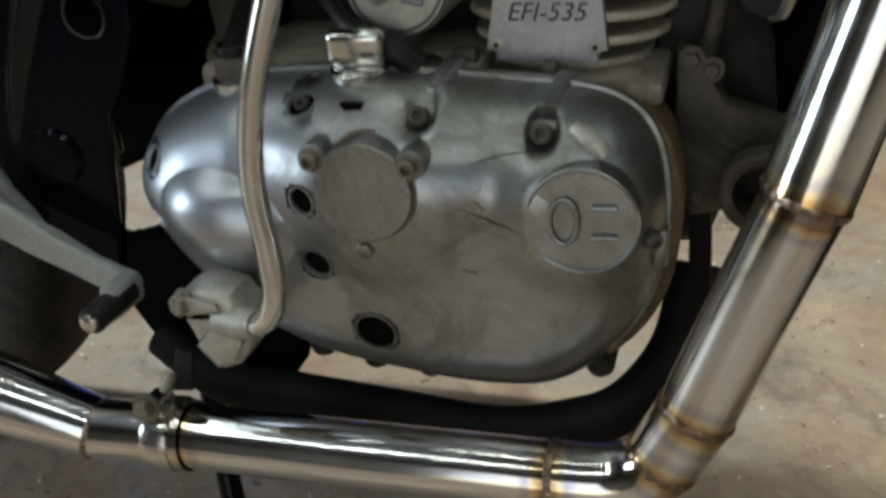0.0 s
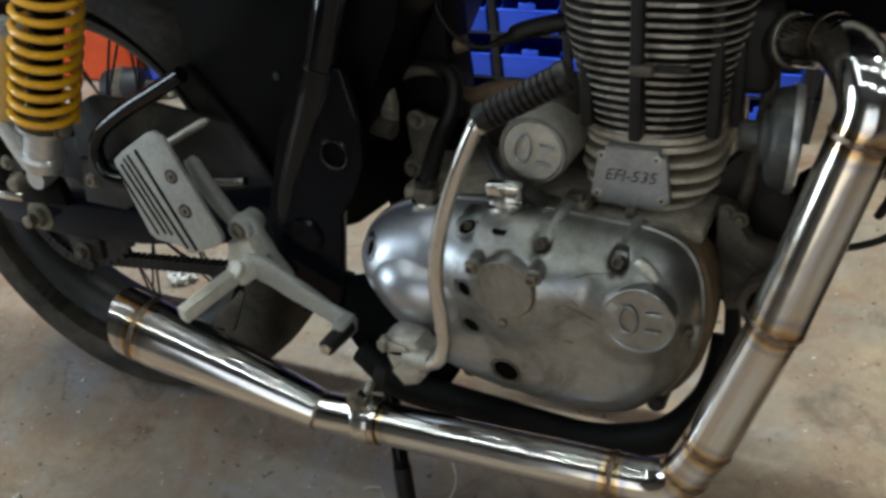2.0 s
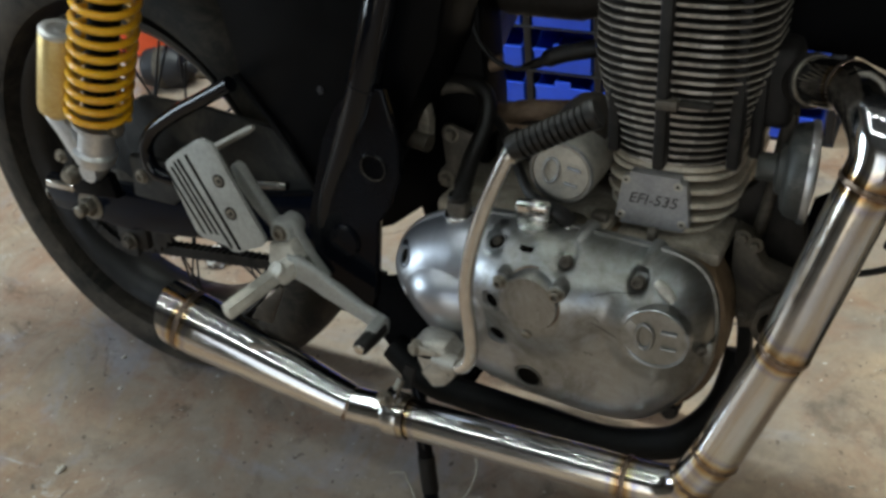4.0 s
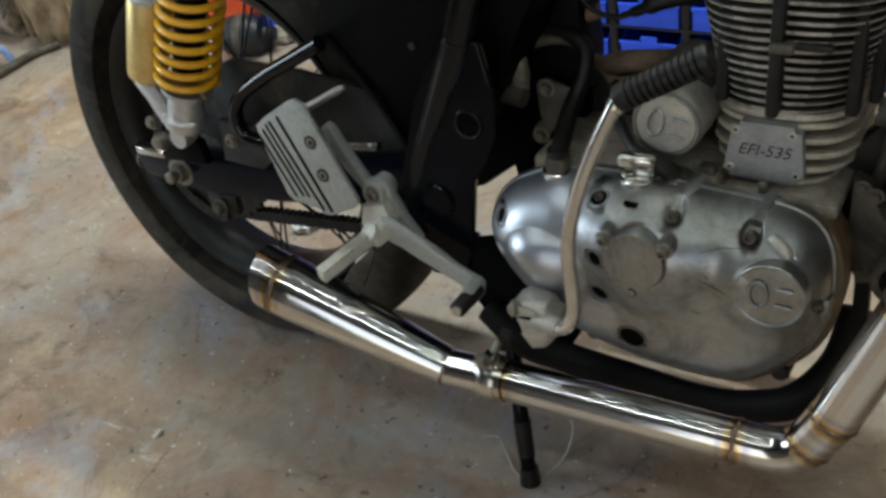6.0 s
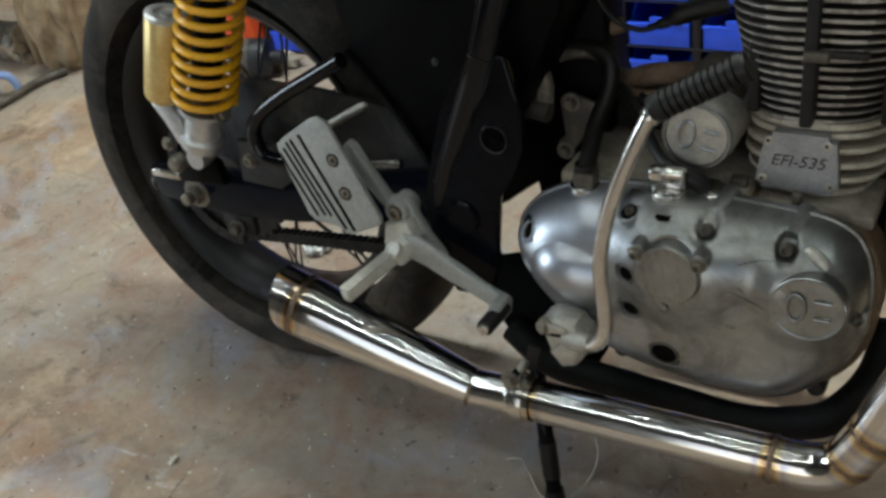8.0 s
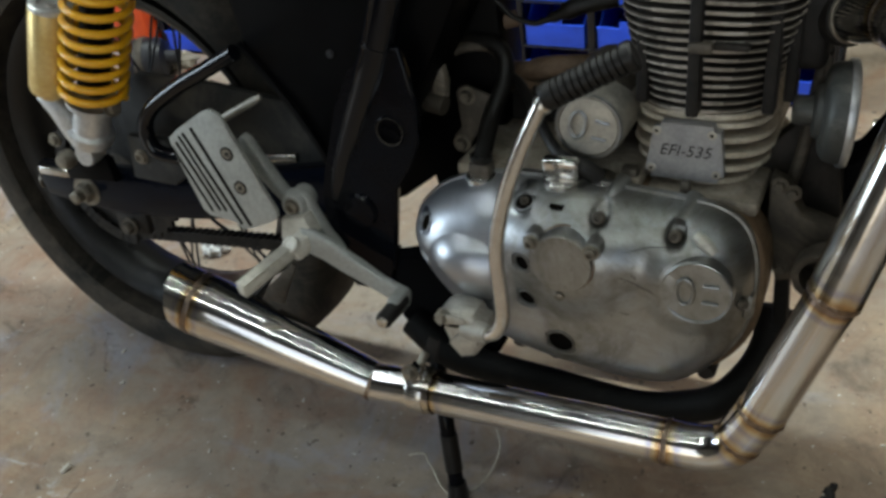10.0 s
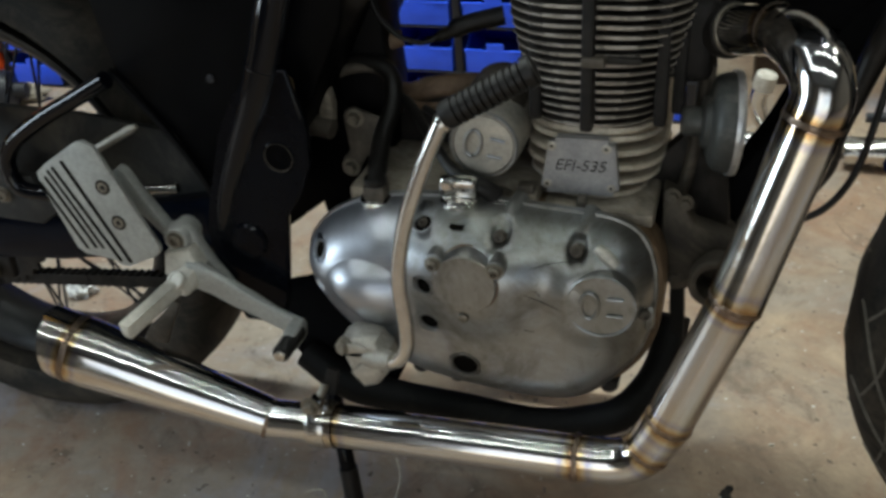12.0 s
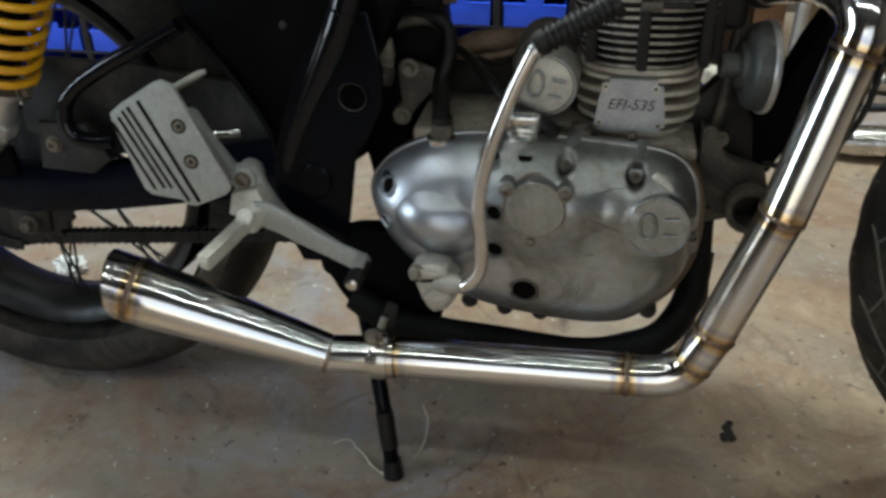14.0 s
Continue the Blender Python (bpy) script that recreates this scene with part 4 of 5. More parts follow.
pl = [(-0.52, 0.78), (-0.478, 0.545), (-0.462, 0.528), (-0.425, 0.482), (-0.391, 0.422), (-0.383, 0.425), (-0.330, 0.450), (-0.305, 0.465), (-0.275, 0.52), (-0.235, 0.60), (-0.20, 0.78)]
part("airbox", prism(pl, -0.128, 0.12, 0.008), SATIN, bike, "black airbox panel")
part("airbox_rib", sweep(smooth_path([(-0.481, -0.128, 0.548), (-0.425, -0.130, 0.482), (-0.391, -0.130, 0.422), (-0.390, -0.13, 0.375)], 5), 0.004, 8), SATIN, bike)
for x, z in ((-0.372, 0.545), (-0.338, 0.532)):
    part("airbox_screw", hex_bolt((x, -0.128, z), AX, 0.0028, 0.002), RACK, bike)
for y in (-0.146, 0.146):
    rail = smooth_path([(-0.31, y * 0.9, 0.240), (-0.26, y, 0.218), (-0.21, y, 0.211), (-0.13, y, 0.205), (-0.07, y, 0.200), (-0.035, y, 0.203), (-0.006, y, 0.212), (0.024, y, 0.226), (0.045, y * 0.85, 0.238), (0.060, y * 0.65, 0.258), (0.066, y * 0.5, 0.30)], 6)
    part("cradle_tube", sweep(rail, 0.0168, 22), CRADLE, bike, "dusty black frame cradle tube")
gb = [(-0.362, 0.300), (-0.357, 0.284), (-0.330, 0.2365), (-0.3045, 0.202), (-0.286, 0.190), (-0.250, 0.194), (-0.215, 0.208), (-0.200, 0.262), (-0.215, 0.300), (-0.258, 0.320), (-0.310, 0.316)]
part("gearbox_block", prism(gb, -0.122, -0.088, 0.004), MATTE, bike, "black gearbox underside and bracket")
part("front_down_tube", sweep([(0.118, 0, 0.38), (0.186, 0, 0.52), (0.275, 0, 0.74)], 0.022, 20), MATTE, bike, "black front down tube")
part("gusset", prism([(0.100, 0.40), (0.103, 0.434), (0.116, 0.443), (0.134, 0.473), (0.154, 0.517), (0.164, 0.540), (0.205, 0.62), (0.245, 0.62), (0.205, 0.52), (0.150, 0.42), (0.125, 0.39)], -0.030, 0.030, 0.004), MATTE, bike)
part("head_frame_plate", prism([(0.055, 0.602), (0.1245, 0.600), (0.1442, 0.592), (0.190, 0.578), (0.265, 0.66), (0.07, 0.67)], -0.030, 0.030, 0.006), MATTE, bike, "black frame plate over the exhaust port")
# front engine mount with its tube end
bm = lathe([(0.0155, 0.03), (0.0165, 0.105), (0.0195, 0.115), (0.0235, 0.117), (0.0245, 0.135), (0.0225, 0.137), (0.0175, 0.136), (0.0165, 0.06), (0.0, 0.06)], (0.103, 0, 0.378), AX, 36)
mount = part("mount_tube", bm, DIRTY, bike, "grimy tube end on the front engine mount")
# shade down the tube, drawn as a near-black disc
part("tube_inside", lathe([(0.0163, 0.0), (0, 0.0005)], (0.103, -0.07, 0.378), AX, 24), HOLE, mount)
pl = [(0.050, 0.452), (0.064, 0.446), (0.080, 0.418), (0.118, 0.406), (0.124, 0.385), (0.100, 0.355), (0.062, 0.345), (0.050, 0.40)]
part("front_bracket", prism(pl, -0.100, -0.075, 0.004), FRONTALLOY, bike, "grimy alloy front engine bracket")
for x, z in ((0.0585, 0.446), (0.070, 0.440), (0.066, 0.362)):
    part("bracket_bolt", hex_bolt((x, -0.1, z), AX, 0.005, 0.006), FRONTALLOY, bike)
part("front_engine_plate", prism([(0.035, 0.36), (0.035, 0.455), (0.066, 0.490), (0.088, 0.480), (0.105, 0.445), (0.110, 0.40), (0.10, 0.36)], -0.055, -0.03, 0.003), DARKCASE, bike, "dark front engine plate")
part("front_strut", prism([(0.060, 0.37), (0.074, 0.365), (0.081, 0.235), (0.066, 0.232)], -0.094, -0.078, 0.003), CRADLE, bike)
# horn, seen from behind
HO, HA = (0.094, -0.080, 0.511), (1, 0.14, -0.05)
bm = lathe([(0.0, -0.034), (0.011, -0.034), (0.013, -0.031), (0.013, -0.018), (0.022, -0.016), (0.024, -0.011), (0.036, -0.009), (0.0415, -0.005), (0.0435, 0.002), (0.0445, 0.009), (0.042, 0.014), (0.02, 0.017), (0, 0.017)], HO, HA, 44)
horn = part("horn", bm, HORNGREY, bike, "dusty grey round horn with a chromed rim")
part("horn_rim", lathe([(0.0425, 0.008), (0.0458, 0.007), (0.0466, 0.010), (0.0458, 0.0135), (0.0425, 0.0145)], HO, HA, 44), SILVER, horn)
part("horn_bracket", box((0.083, -0.05, 0.53), (0.006, 0.02, 0.05), 0.002), DIRTY, horn)
# mounting plate, hoses and leads behind the engine
pl = [(-0.2700, 0.487), (-0.2665, 0.494), (-0.2590, 0.497), (-0.2290, 0.487), (-0.2265, 0.478), (-0.2330, 0.461), (-0.2500, 0.442), (-0.2600, 0.426), (-0.2700, 0.422), (-0.2755, 0.430), (-0.2740, 0.441), (-0.2660, 0.449)]
plate2 = part("rear_mount_plate", prism(pl, -0.063, -0.057, 0.002), DIRTY, bike, "dirty alloy engine mounting plate")
for x, z in ((-0.2570, 0.4865), (-0.2660, 0.4320)):
    part("mount_bolt", hex_bolt((x, -0.063, z), AX, 0.0065, 0.008), BOLT, plate2)


def hose(name, pts, r, mat, label=""):
    return part(name, sweep(smooth_path(pts, 6), r, 12), mat, bike, label)


hose("breather_hose", [(-0.208, -0.149, 0.456), (-0.212, -0.125, 0.468), (-0.217, -0.095, 0.483), (-0.213, -0.070, 0.506), (-0.219, -0.053, 0.529), (-0.240, -0.047, 0.539), (-0.285, -0.04, 0.533)], 0.0090, RUBBER, "black rubber breather hose")
hose("wiring_loom", [(-0.25, -0.01, 0.500), (-0.212, -0.025, 0.500), (-0.185, -0.03, 0.510), (-0.155, -0.028, 0.513), (-0.125, -0.02, 0.512), (-0.08, -0.01, 0.50)], 0.0115, SACKTAPE, "brown taped wiring loom")
hose("intake_hose", [(-0.335, -0.02, 0.578), (-0.3067, -0.03, 0.568), (-0.2788, -0.03, 0.5573), (-0.2421, -0.03, 0.5527), (-0.215, -0.02, 0.556)], 0.0085, SACKTAPE, "dusty brown hose behind the frame")
hose("vent_hose", [(-0.318, -0.04, 0.506), (-0.2902, -0.05, 0.5213), (-0.262, -0.05, 0.533), (-0.2334, -0.05, 0.5348), (-0.2207, -0.05, 0.5194), (-0.216, -0.05, 0.49)], 0.0060, DIRTY, "dusty grey vent hose")
hose("brown_lead", [(-0.24, -0.03, 0.498), (-0.19, -0.045, 0.496), (-0.160, -0.05, 0.502), (-0.130, -0.045, 0.512)], 0.0040, SACKTAPE, "brown lead")
hose("starter_lead", [(-0.185, -0.06, 0.500), (-0.160, -0.07, 0.496), (-0.140, -0.08, 0.510), (-0.125, -0.085, 0.520)], 0.0035, RUBBER)
hose("throttle_cable", [(-0.240, -0.03, 0.66), (-0.235, -0.045, 0.60), (-0.215, -0.05, 0.572), (-0.190, -0.05, 0.562), (-0.172, -0.048, 0.566)], 0.0028, RUBBER, "black cable loop")
part("throttle_boot", sweep(smooth_path([(-0.182, -0.045, 0.563), (-0.165, -0.045, 0.569), (-0.145, -0.04, 0.578), (-0.110, -0.03, 0.585)], 4), [0.003] * 3 + [0.0055] * 3 + [0.009] * 7, 14), RUBBER, bike)
part("rear_case", prism([(-0.392, 0.440), (-0.392, 0.328), (-0.353, 0.345), (-0.312, 0.377), (-0.306, 0.352), (-0.240, 0.352), (-0.225, 0.405), (-0.222, 0.515), (-0.226, 0.56), (-0.230, 0.64), (-0.33, 0.66)], -0.045, 0.01, 0.005), SATIN, bike, "black casing behind the engine")
part("gear_hump", prism([(-0.24, 0.43), (-0.07, 0.43), (-0.075, 0.490), (-0.10, 0.500), (-0.17, 0.490), (-0.23, 0.485)], -0.025, 0.03, 0.012), DARKCASE, bike, "dark gear case behind the starter")
part("case_spike", prism([(-0.289, 0.478), (-0.274, 0.478), (-0.270, 0.505), (-0.277, 0.540), (-0.283, 0.520)], -0.085, -0.070, 0.003), CASETOP, bike)
part("throttle_body", lathe([(0.026, -0.06), (0.03, -0.05), (0.03, 0.03), (0.024, 0.05), (0.02, 0.09)], (-0.17, 0.02, 0.625), (1, 0, 0), 28), DARKCASE, bike, "dark throttle body")
part("rear_boss", lathe([(0.010, 0), (0.012, 0.04), (0.010, 0.05), (0, 0.05)], (-0.272, -0.085, 0.482), (-0.9, 0.1, 0.15), 20), DIRTY, bike)
part("case_top", box((-0.150, -0.078, 0.4390), (0.18, 0.12, 0.02), 0.006), CASETOP, bike, "grimy crankcase top")
part("barrel_seat", box((-0.02, -0.03, 0.433), (0.13, 0.2, 0.014), 0.004), CASETOP, bike)
part("seat_lug", box((-0.072, -0.118, 0.4505), (0.016, 0.014, 0.012), 0.003), DIRTY, bike)
run = smooth_path([(0.240, -0.08, 0.66), (0.2195, -0.08, 0.605), (0.2090, -0.08, 0.5756), (0.2010, -0.08, 0.5467), (0.1938, -0.08, 0.5208), (0.1897, -0.08, 0.4996), (0.1885, -0.075, 0.4724), (0.178, -0.06, 0.44)], 5)
part("front_loom", sweep(run, [0.0135 - 0.0095 * k / (len(run) - 1) for k in range(len(run))], 14), RUBBER, bike, "black sleeve running down beside the pipe")
hose("front_cable", [(0.245, -0.02, 0.74), (0.236, -0.03, 0.60), (0.226, -0.04, 0.52), (0.213, -0.05, 0.458), (0.190, -0.05, 0.418), (0.150, -0.05, 0.398), (0.12, -0.06, 0.40)], 0.0034, RUBBER, "black cable running down from the bars")
part("horn_arm", sweep(smooth_path([(0.062, -0.06, 0.42), (0.070, -0.06, 0.46), (0.074, -0.055, 0.50), (0.080, -0.05, 0.56)], 5), 0.006, 10), DIRTY, bike)

# tank and seat above, unseen: guessed shapes that block the roof tubes' light
def loft(rows, seg=28):
    bm = bmesh.new()
    rings = []
    for x, z0, z1, hw in rows:
        c, h = (z0 + z1) / 2, (z1 - z0) / 2
        ring = []
        for k in range(seg):
            a = 2 * math.pi * k / seg
            cy, sz = math.cos(a), math.sin(a)
            ring.append(bm.verts.new((x, 0.03 + hw * math.copysign(abs(cy) ** 0.7, cy), c + h * math.copysign(abs(sz) ** 0.7, sz))))
        rings.append(ring)
    for a, b in zip(rings, rings[1:]):
        bridge(bm, a, b)
    bm.faces.new(rings[0])
    bm.faces.new(rings[-1][::-1])
    return bm


part("fuel_tank", loft([(-0.20, 0.80, 0.86, 0.09), (-0.15, 0.79, 0.92, 0.13), (-0.02, 0.78, 0.97, 0.165), (0.12, 0.79, 0.99, 0.17), (0.22, 0.83, 0.98, 0.14), (0.27, 0.87, 0.95, 0.07)]), BLACK, bike, "guessed black fuel tank, unseen, that shades the floor")
part("seat", loft([(-0.85, 0.80, 0.86, 0.08), (-0.80, 0.78, 0.90, 0.13), (-0.60, 0.77, 0.85, 0.155), (-0.35, 0.77, 0.84, 0.155), (-0.22, 0.78, 0.85, 0.12)]), SATIN, bike, "guessed black seat, unseen, that shades the floor")

# ---- rear end ----
pl = [(-0.836, 0.346), (-0.822, 0.362), (-0.800, 0.366), (-0.60, 0.375), (-0.40, 0.415), (-0.33, 0.425), (-0.33, 0.375), (-0.45, 0.345), (-0.596, 0.323), (-0.70, 0.311), (-0.764, 0.315), (-0.825, 0.322)]
swing = part("swingarm", prism(pl, -0.128, -0.100, 0.006), NAVY, bike, "dark painted swingarm with a rounded top")
part("swingarm_far", prism(pl, 0.100, 0.128, 0.006), NAVY, swing)
part("swingarm_top", sweep(smooth_path([(-0.832, -0.114, 0.3525), (-0.70, -0.114, 0.3580), (-0.60, -0.114, 0.3640), (-0.50, -0.114, 0.3830), (-0.40, -0.114, 0.4040), (-0.34, -0.114, 0.4130)], 6), 0.0135, 20), TUBEGLOSS, swing)
part("axle_slot_plate", box((-0.80, -0.129, 0.360), (0.05, 0.008, 0.010), 0.002), CHROME, swing)
bm = hex_bolt((-0.756, -0.128, 0.338), AX, 0.0135, 0.012)
lathe([(0.008, 0), (0.008, 0.02), (0.006, 0.022), (0, 0.022)], (-0.756, -0.13, 0.338), AX, 14, bm)
part("axle_nut", bm, BOLT, swing, "rusty rear axle nut")
part("adjuster_bolt", sweep([(-0.842, -0.115, 0.338), (-0.80, -0.115, 0.338)], 0.005, 8), BOLT, swing)
part("adjuster_nut", hex_bolt((-0.836, -0.115, 0.338), (-1, 0, 0), 0.008, 0.008), BOLT, swing)
part("brake_stay_bolt", hex_bolt((-0.700, -0.128, 0.296), AX, 0.008, 0.010), DIRTY, swing)
part("brake_stay", box((-0.70, -0.118, 0.30), (0.05, 0.012, 0.032), 0.004), DARKCASE, swing)
# chain: upper and lower runs and round the sprocket
bm = bmesh.new()
run = line((-0.737, -0.035, 0.436), (-0.33, -0.035, 0.40), 40) + [None] + line((-0.770, -0.060, 0.242), (-0.36, -0.060, 0.279), 40)
run += [None] + [RAX + Vector((0.096 * math.cos(radians(a)), -0.080, 0.096 * math.sin(radians(a)))) for a in range(90, 271, 6)]
for p, q in zip(run, run[1:]):
    if p is None or q is None:
        continue
    d = q - p
    rot = Matrix.Translation((p + q) / 2) @ d.to_track_quat("X", "Z").to_matrix().to_4x4()
    for y in (-0.006, 0.006):
        box((0, y, 0), (d.length * 1.1, 0.003, 0.0145), 0.001, rot, bm, seg=1)
    lathe([(0.0085, -0.008), (0.0085, 0.008)], p, AX, 8, bm)
tagged(part("drive_chain", bm, CHAIN, bike, "greasy black drive chain"), kind="stuff")
part("chain_guard", prism([(-0.70, 0.470), (-0.66, 0.488), (-0.56, 0.485), (-0.40, 0.465), (-0.39, 0.40), (-0.50, 0.385), (-0.60, 0.378), (-0.70, 0.40)], -0.095, -0.085, 0.002), GUARD, bike, "dusty black chain guard")
part("inner_mudguard", sweep(smooth_path([(-0.60, 0, 0.66), (-0.50, 0, 0.60), (-0.42, 0, 0.50), (-0.40, 0, 0.40)], 6), 0.05, 16, squash=0.4, up=(0, 1, 0)), GUARD, bike)
# tube guard below the seat and its stub rods
G = smooth_path([(-0.475, -0.145, 0.545), (-0.518, -0.145, 0.522), (-0.561, -0.145, 0.499), (-0.601, -0.145, 0.472), (-0.618, -0.145, 0.446), (-0.612, -0.145, 0.42), (-0.590, -0.143, 0.413), (-0.570, -0.140, 0.413)], 7)
part("guard_tube", sweep(G, 0.0088, 16), TUBEGLOSS, bike, "bent black guard tube")
part("guard_foot", prism([(-0.655, 0.43), (-0.60, 0.43), (-0.575, 0.39), (-0.60, 0.372), (-0.66, 0.375)], -0.14, -0.128, 0.003), GUARD, bike)
part("guard_bolt", hex_bolt((-0.640, -0.14, 0.405), AX, 0.007, 0.005, socket=True), BOLT, bike)
part("stub_rod", sweep([(-0.520, -0.155, 0.462), (-0.460, -0.147, 0.495), (-0.452, -0.146, 0.499)], [0.0044, 0.0044, 0.0025], 12), RAWALLOY, bike)
part("stub_rod", sweep([(-0.48, -0.147, 0.427), (-0.421, -0.143, 0.433)], 0.005, 12), CHROME, bike)

# shock absorber: body, spring, reservoir
SB, ST = Vector((-0.7095, -0.145, 0.412)), Vector((-0.590, -0.145, 0.72))
d = (ST - SB).normalized()
shock = part("shock_absorber", lathe([(0.012, 0.0), (0.024, 0.008), (0.026, 0.018), (0.0262, 0.022), (0.0245, 0.024), (0.0215, 0.026), (0.0215, 0.057), (0.030, 0.060), (0.0305, 0.066), (0.0, 0.067)], SB, d, 32), SILVER, bike, "silver shock absorber with a yellow spring and gold reservoir")
part("damper_rod", sweep([SB + d * 0.08, ST], 0.009, 16), CHROME, shock)
part("damper_sleeve", lathe([(0.018, 0.08), (0.018, 0.33)], SB, d, 20), SATIN, shock)
u = d.orthogonal().normalized()
v = d.cross(u)
coil, turns, run = [], 13.0, 0.0
for k in range(int(turns * 28) + 1):
    t = k / (turns * 28)
    s = 0.070 + 0.238 * t
    a = 2 * math.pi * turns * (0.32 * t + 0.68 * t * (1.15 - 0.15 * t)) if t > 0 else 0
    coil.append(SB + d * s + 0.0345 * (math.cos(a) * u + math.sin(a) * v))
part("spring", sweep(coil, 0.0045, 10), YELLOW, shock, "bright yellow coil spring")
part("shock_eye", lathe([(0.013, -0.012), (0.014, -0.008), (0.014, 0.008), (0.013, 0.012)], SB - d * 0.008, AX, 24), SILVER, shock)
part("shock_nut", lathe([(0.0, -0.006), (0.011, -0.004), (0.0125, 0.004), (0.0085, 0.012), (0, 0.013)], (-0.747, -0.150, 0.394), AX, 20), BOLT, shock, "domed steel nut")
part("shock_bracket", prism([(-0.765, 0.36), (-0.69, 0.365), (-0.695, 0.395), (-0.72, 0.405), (-0.757, 0.40)], -0.142, -0.128, 0.003), SATIN, shock)
part("adjuster", hex_bolt((-0.655, -0.150, 0.468), (1, -0.3, 0.2), 0.007, 0.008), BOLT, shock)
CB, CT = Vector((-0.738, -0.155, 0.478)), Vector((-0.700, -0.155, 0.582))
dc = (CT - CB).normalized()
LC = (CT - CB).length
can = part("reservoir", lathe([(0.0, -0.002), (0.014, 0.0), (0.0225, 0.008), (0.0238, 0.013), (0.0238, LC - 0.002), (0.0232, LC), (0.0, LC)], CB, dc, 36), GOLD, shock, "gold anodised gas reservoir")
part("reservoir_cap", lathe([(0.0235, LC), (0.0235, LC + 0.004), (0.021, LC + 0.0055), (0.0135, LC + 0.005), (0.013, LC + 0.003), (0.006, LC + 0.003), (0.0055, LC + 0.0055), (0, LC + 0.0055)], CB, dc, 32), SILVER, shock)
part("reservoir_bracket", prism([(-0.757, 0.476), (-0.725, 0.478), (-0.712, 0.452), (-0.703, 0.425), (-0.716, 0.415), (-0.728, 0.428), (-0.742, 0.455)], -0.163, -0.146, 0.004), SILVER, shock, "cast alloy reservoir bracket")
part("bracket_bolt", hex_bolt((-0.757, -0.152, 0.418), AX, 0.006, 0.006), BOLT, shock)

# ---- footrest, heel plate and brake pedal ----
pl = [(-0.532, 0.470), (-0.520, 0.480), (-0.484, 0.503), (-0.474, 0.5065), (-0.464, 0.503), (-0.461, 0.499), (-0.4135, 0.401), (-0.414, 0.395), (-0.420, 0.389), (-0.452, 0.3745), (-0.461, 0.3745), (-0.468, 0.380), (-0.500, 0.384), (-0.507, 0.390), (-0.531, 0.458)]
hp_y0, hp_y1 = -0.199, -0.205


def heel_plate():
    """The grey heel plate: strips between its slots, and solid ground beside them."""
    return prism(pl, hp_y0, hp_y1, 0.0015)


heel = part("heel_plate", heel_plate(), GREYPAINT, bike, "grey painted slotted heel plate")
# the slots are not cut: black strips on the plate imitate their shade
for a, b, w in (((-0.500, 0.484), (-0.449, 0.380), 0.0042), ((-0.512, 0.477), (-0.460, 0.380), 0.0036), ((-0.523, 0.466), (-0.485, 0.393), 0.0034), ((-0.530, 0.460), (-0.495, 0.391), 0.003), ((-0.518, 0.473), (-0.477, 0.393), 0.003)):
    A, B = Vector((a[0], 0, a[1])), Vector((b[0], 0, b[1]))
    n = (B - A).normalized()
    side = Vector((-n.z, 0, n.x)) * w / 2
    ol = [A + side, A - n * w * 0.3, A - side, B - side, B + n * w * 0.3, B + side]
    part("slot", prism([(p.x, p.z) for p in ol], hp_y1 - 0.0004, hp_y1 + 0.004), HOLE, heel)
for x, z in ((-0.461, 0.4605), (-0.4525, 0.4235)):
    # a flat dark disc imitates the shade in the screw's recess
    part("recess_shade", lathe([(0.0078, 0.0), (0.0078, 0.0005), (0.0, 0.0006)], (x, hp_y1, z), AX, 24), DARKCASE, heel)
    part("countersunk_screw", lathe([(0.0054, 0.0), (0.0054, 0.0010), (0.0028, 0.0010), (0.0024, 0.0002), (0, 0.0002)], (x, hp_y1, z), AX, 20), BOLT, heel)
# hanger behind the plate
H = [(-0.470, 0.462), (-0.464, 0.467), (-0.457, 0.464), (-0.442, 0.438), (-0.421, 0.408), (-0.408, 0.4115), (-0.399, 0.409), (-0.393, 0.402), (-0.389, 0.390), (-0.380, 0.373), (-0.367, 0.356), (-0.361, 0.346), (-0.368, 0.341), (-0.385, 0.355), (-0.401, 0.374), (-0.414, 0.383), (-0.432, 0.400), (-0.448, 0.417), (-0.463, 0.440)]
hanger = part("footrest_hanger", prism(H, -0.176, -0.162, 0.004), GREYPAINT, bike, "grey cast footrest hanger")
bm = lathe([(0.0135, 0.155), (0.0135, 0.182), (0.0122, 0.184), (0.0092, 0.184), (0.0092, 0.182), (0.0, 0.182)], (-0.4085, 0, 0.397), AX, 30)
boss = part("pivot_boss", bm, GREYPAINT, hanger)
part("pivot_bolt", hex_bolt((-0.4085, -0.182, 0.397), AX, 0.0072, 0.006, socket=True), BOLT, hanger)
# folding footpeg, pointing out
P0, P1 = Vector((-0.394, -0.192, 0.364)), Vector((-0.4215, -0.274, 0.345))
dp = (P1 - P0).normalized()
rot = Matrix.Translation(P0) @ dp.to_track_quat("X", "Z").to_matrix().to_4x4()
LP = (P1 - P0).length
bm = box((LP * 0.55, 0, 0), (LP * 0.9, 0.0125, 0.013), 0.003, rot)
peg = part("footpeg", bm, PALECAST, bike, "pale alloy folding footpeg")
for k in range(4):
    part("peg_ridge", box((LP * 0.62, -0.0054 + 0.0036 * k, 0.0076), (LP * 0.72, 0.0018, 0.0042), 0.0005, rot), PALECAST, peg)
for k in range(7):
    part("peg_tooth", box((LP * (0.32 + 0.1 * k), -0.0072, 0.003), (0.0030, 0.0028, 0.0085), 0.0005, rot), PALECAST, peg)
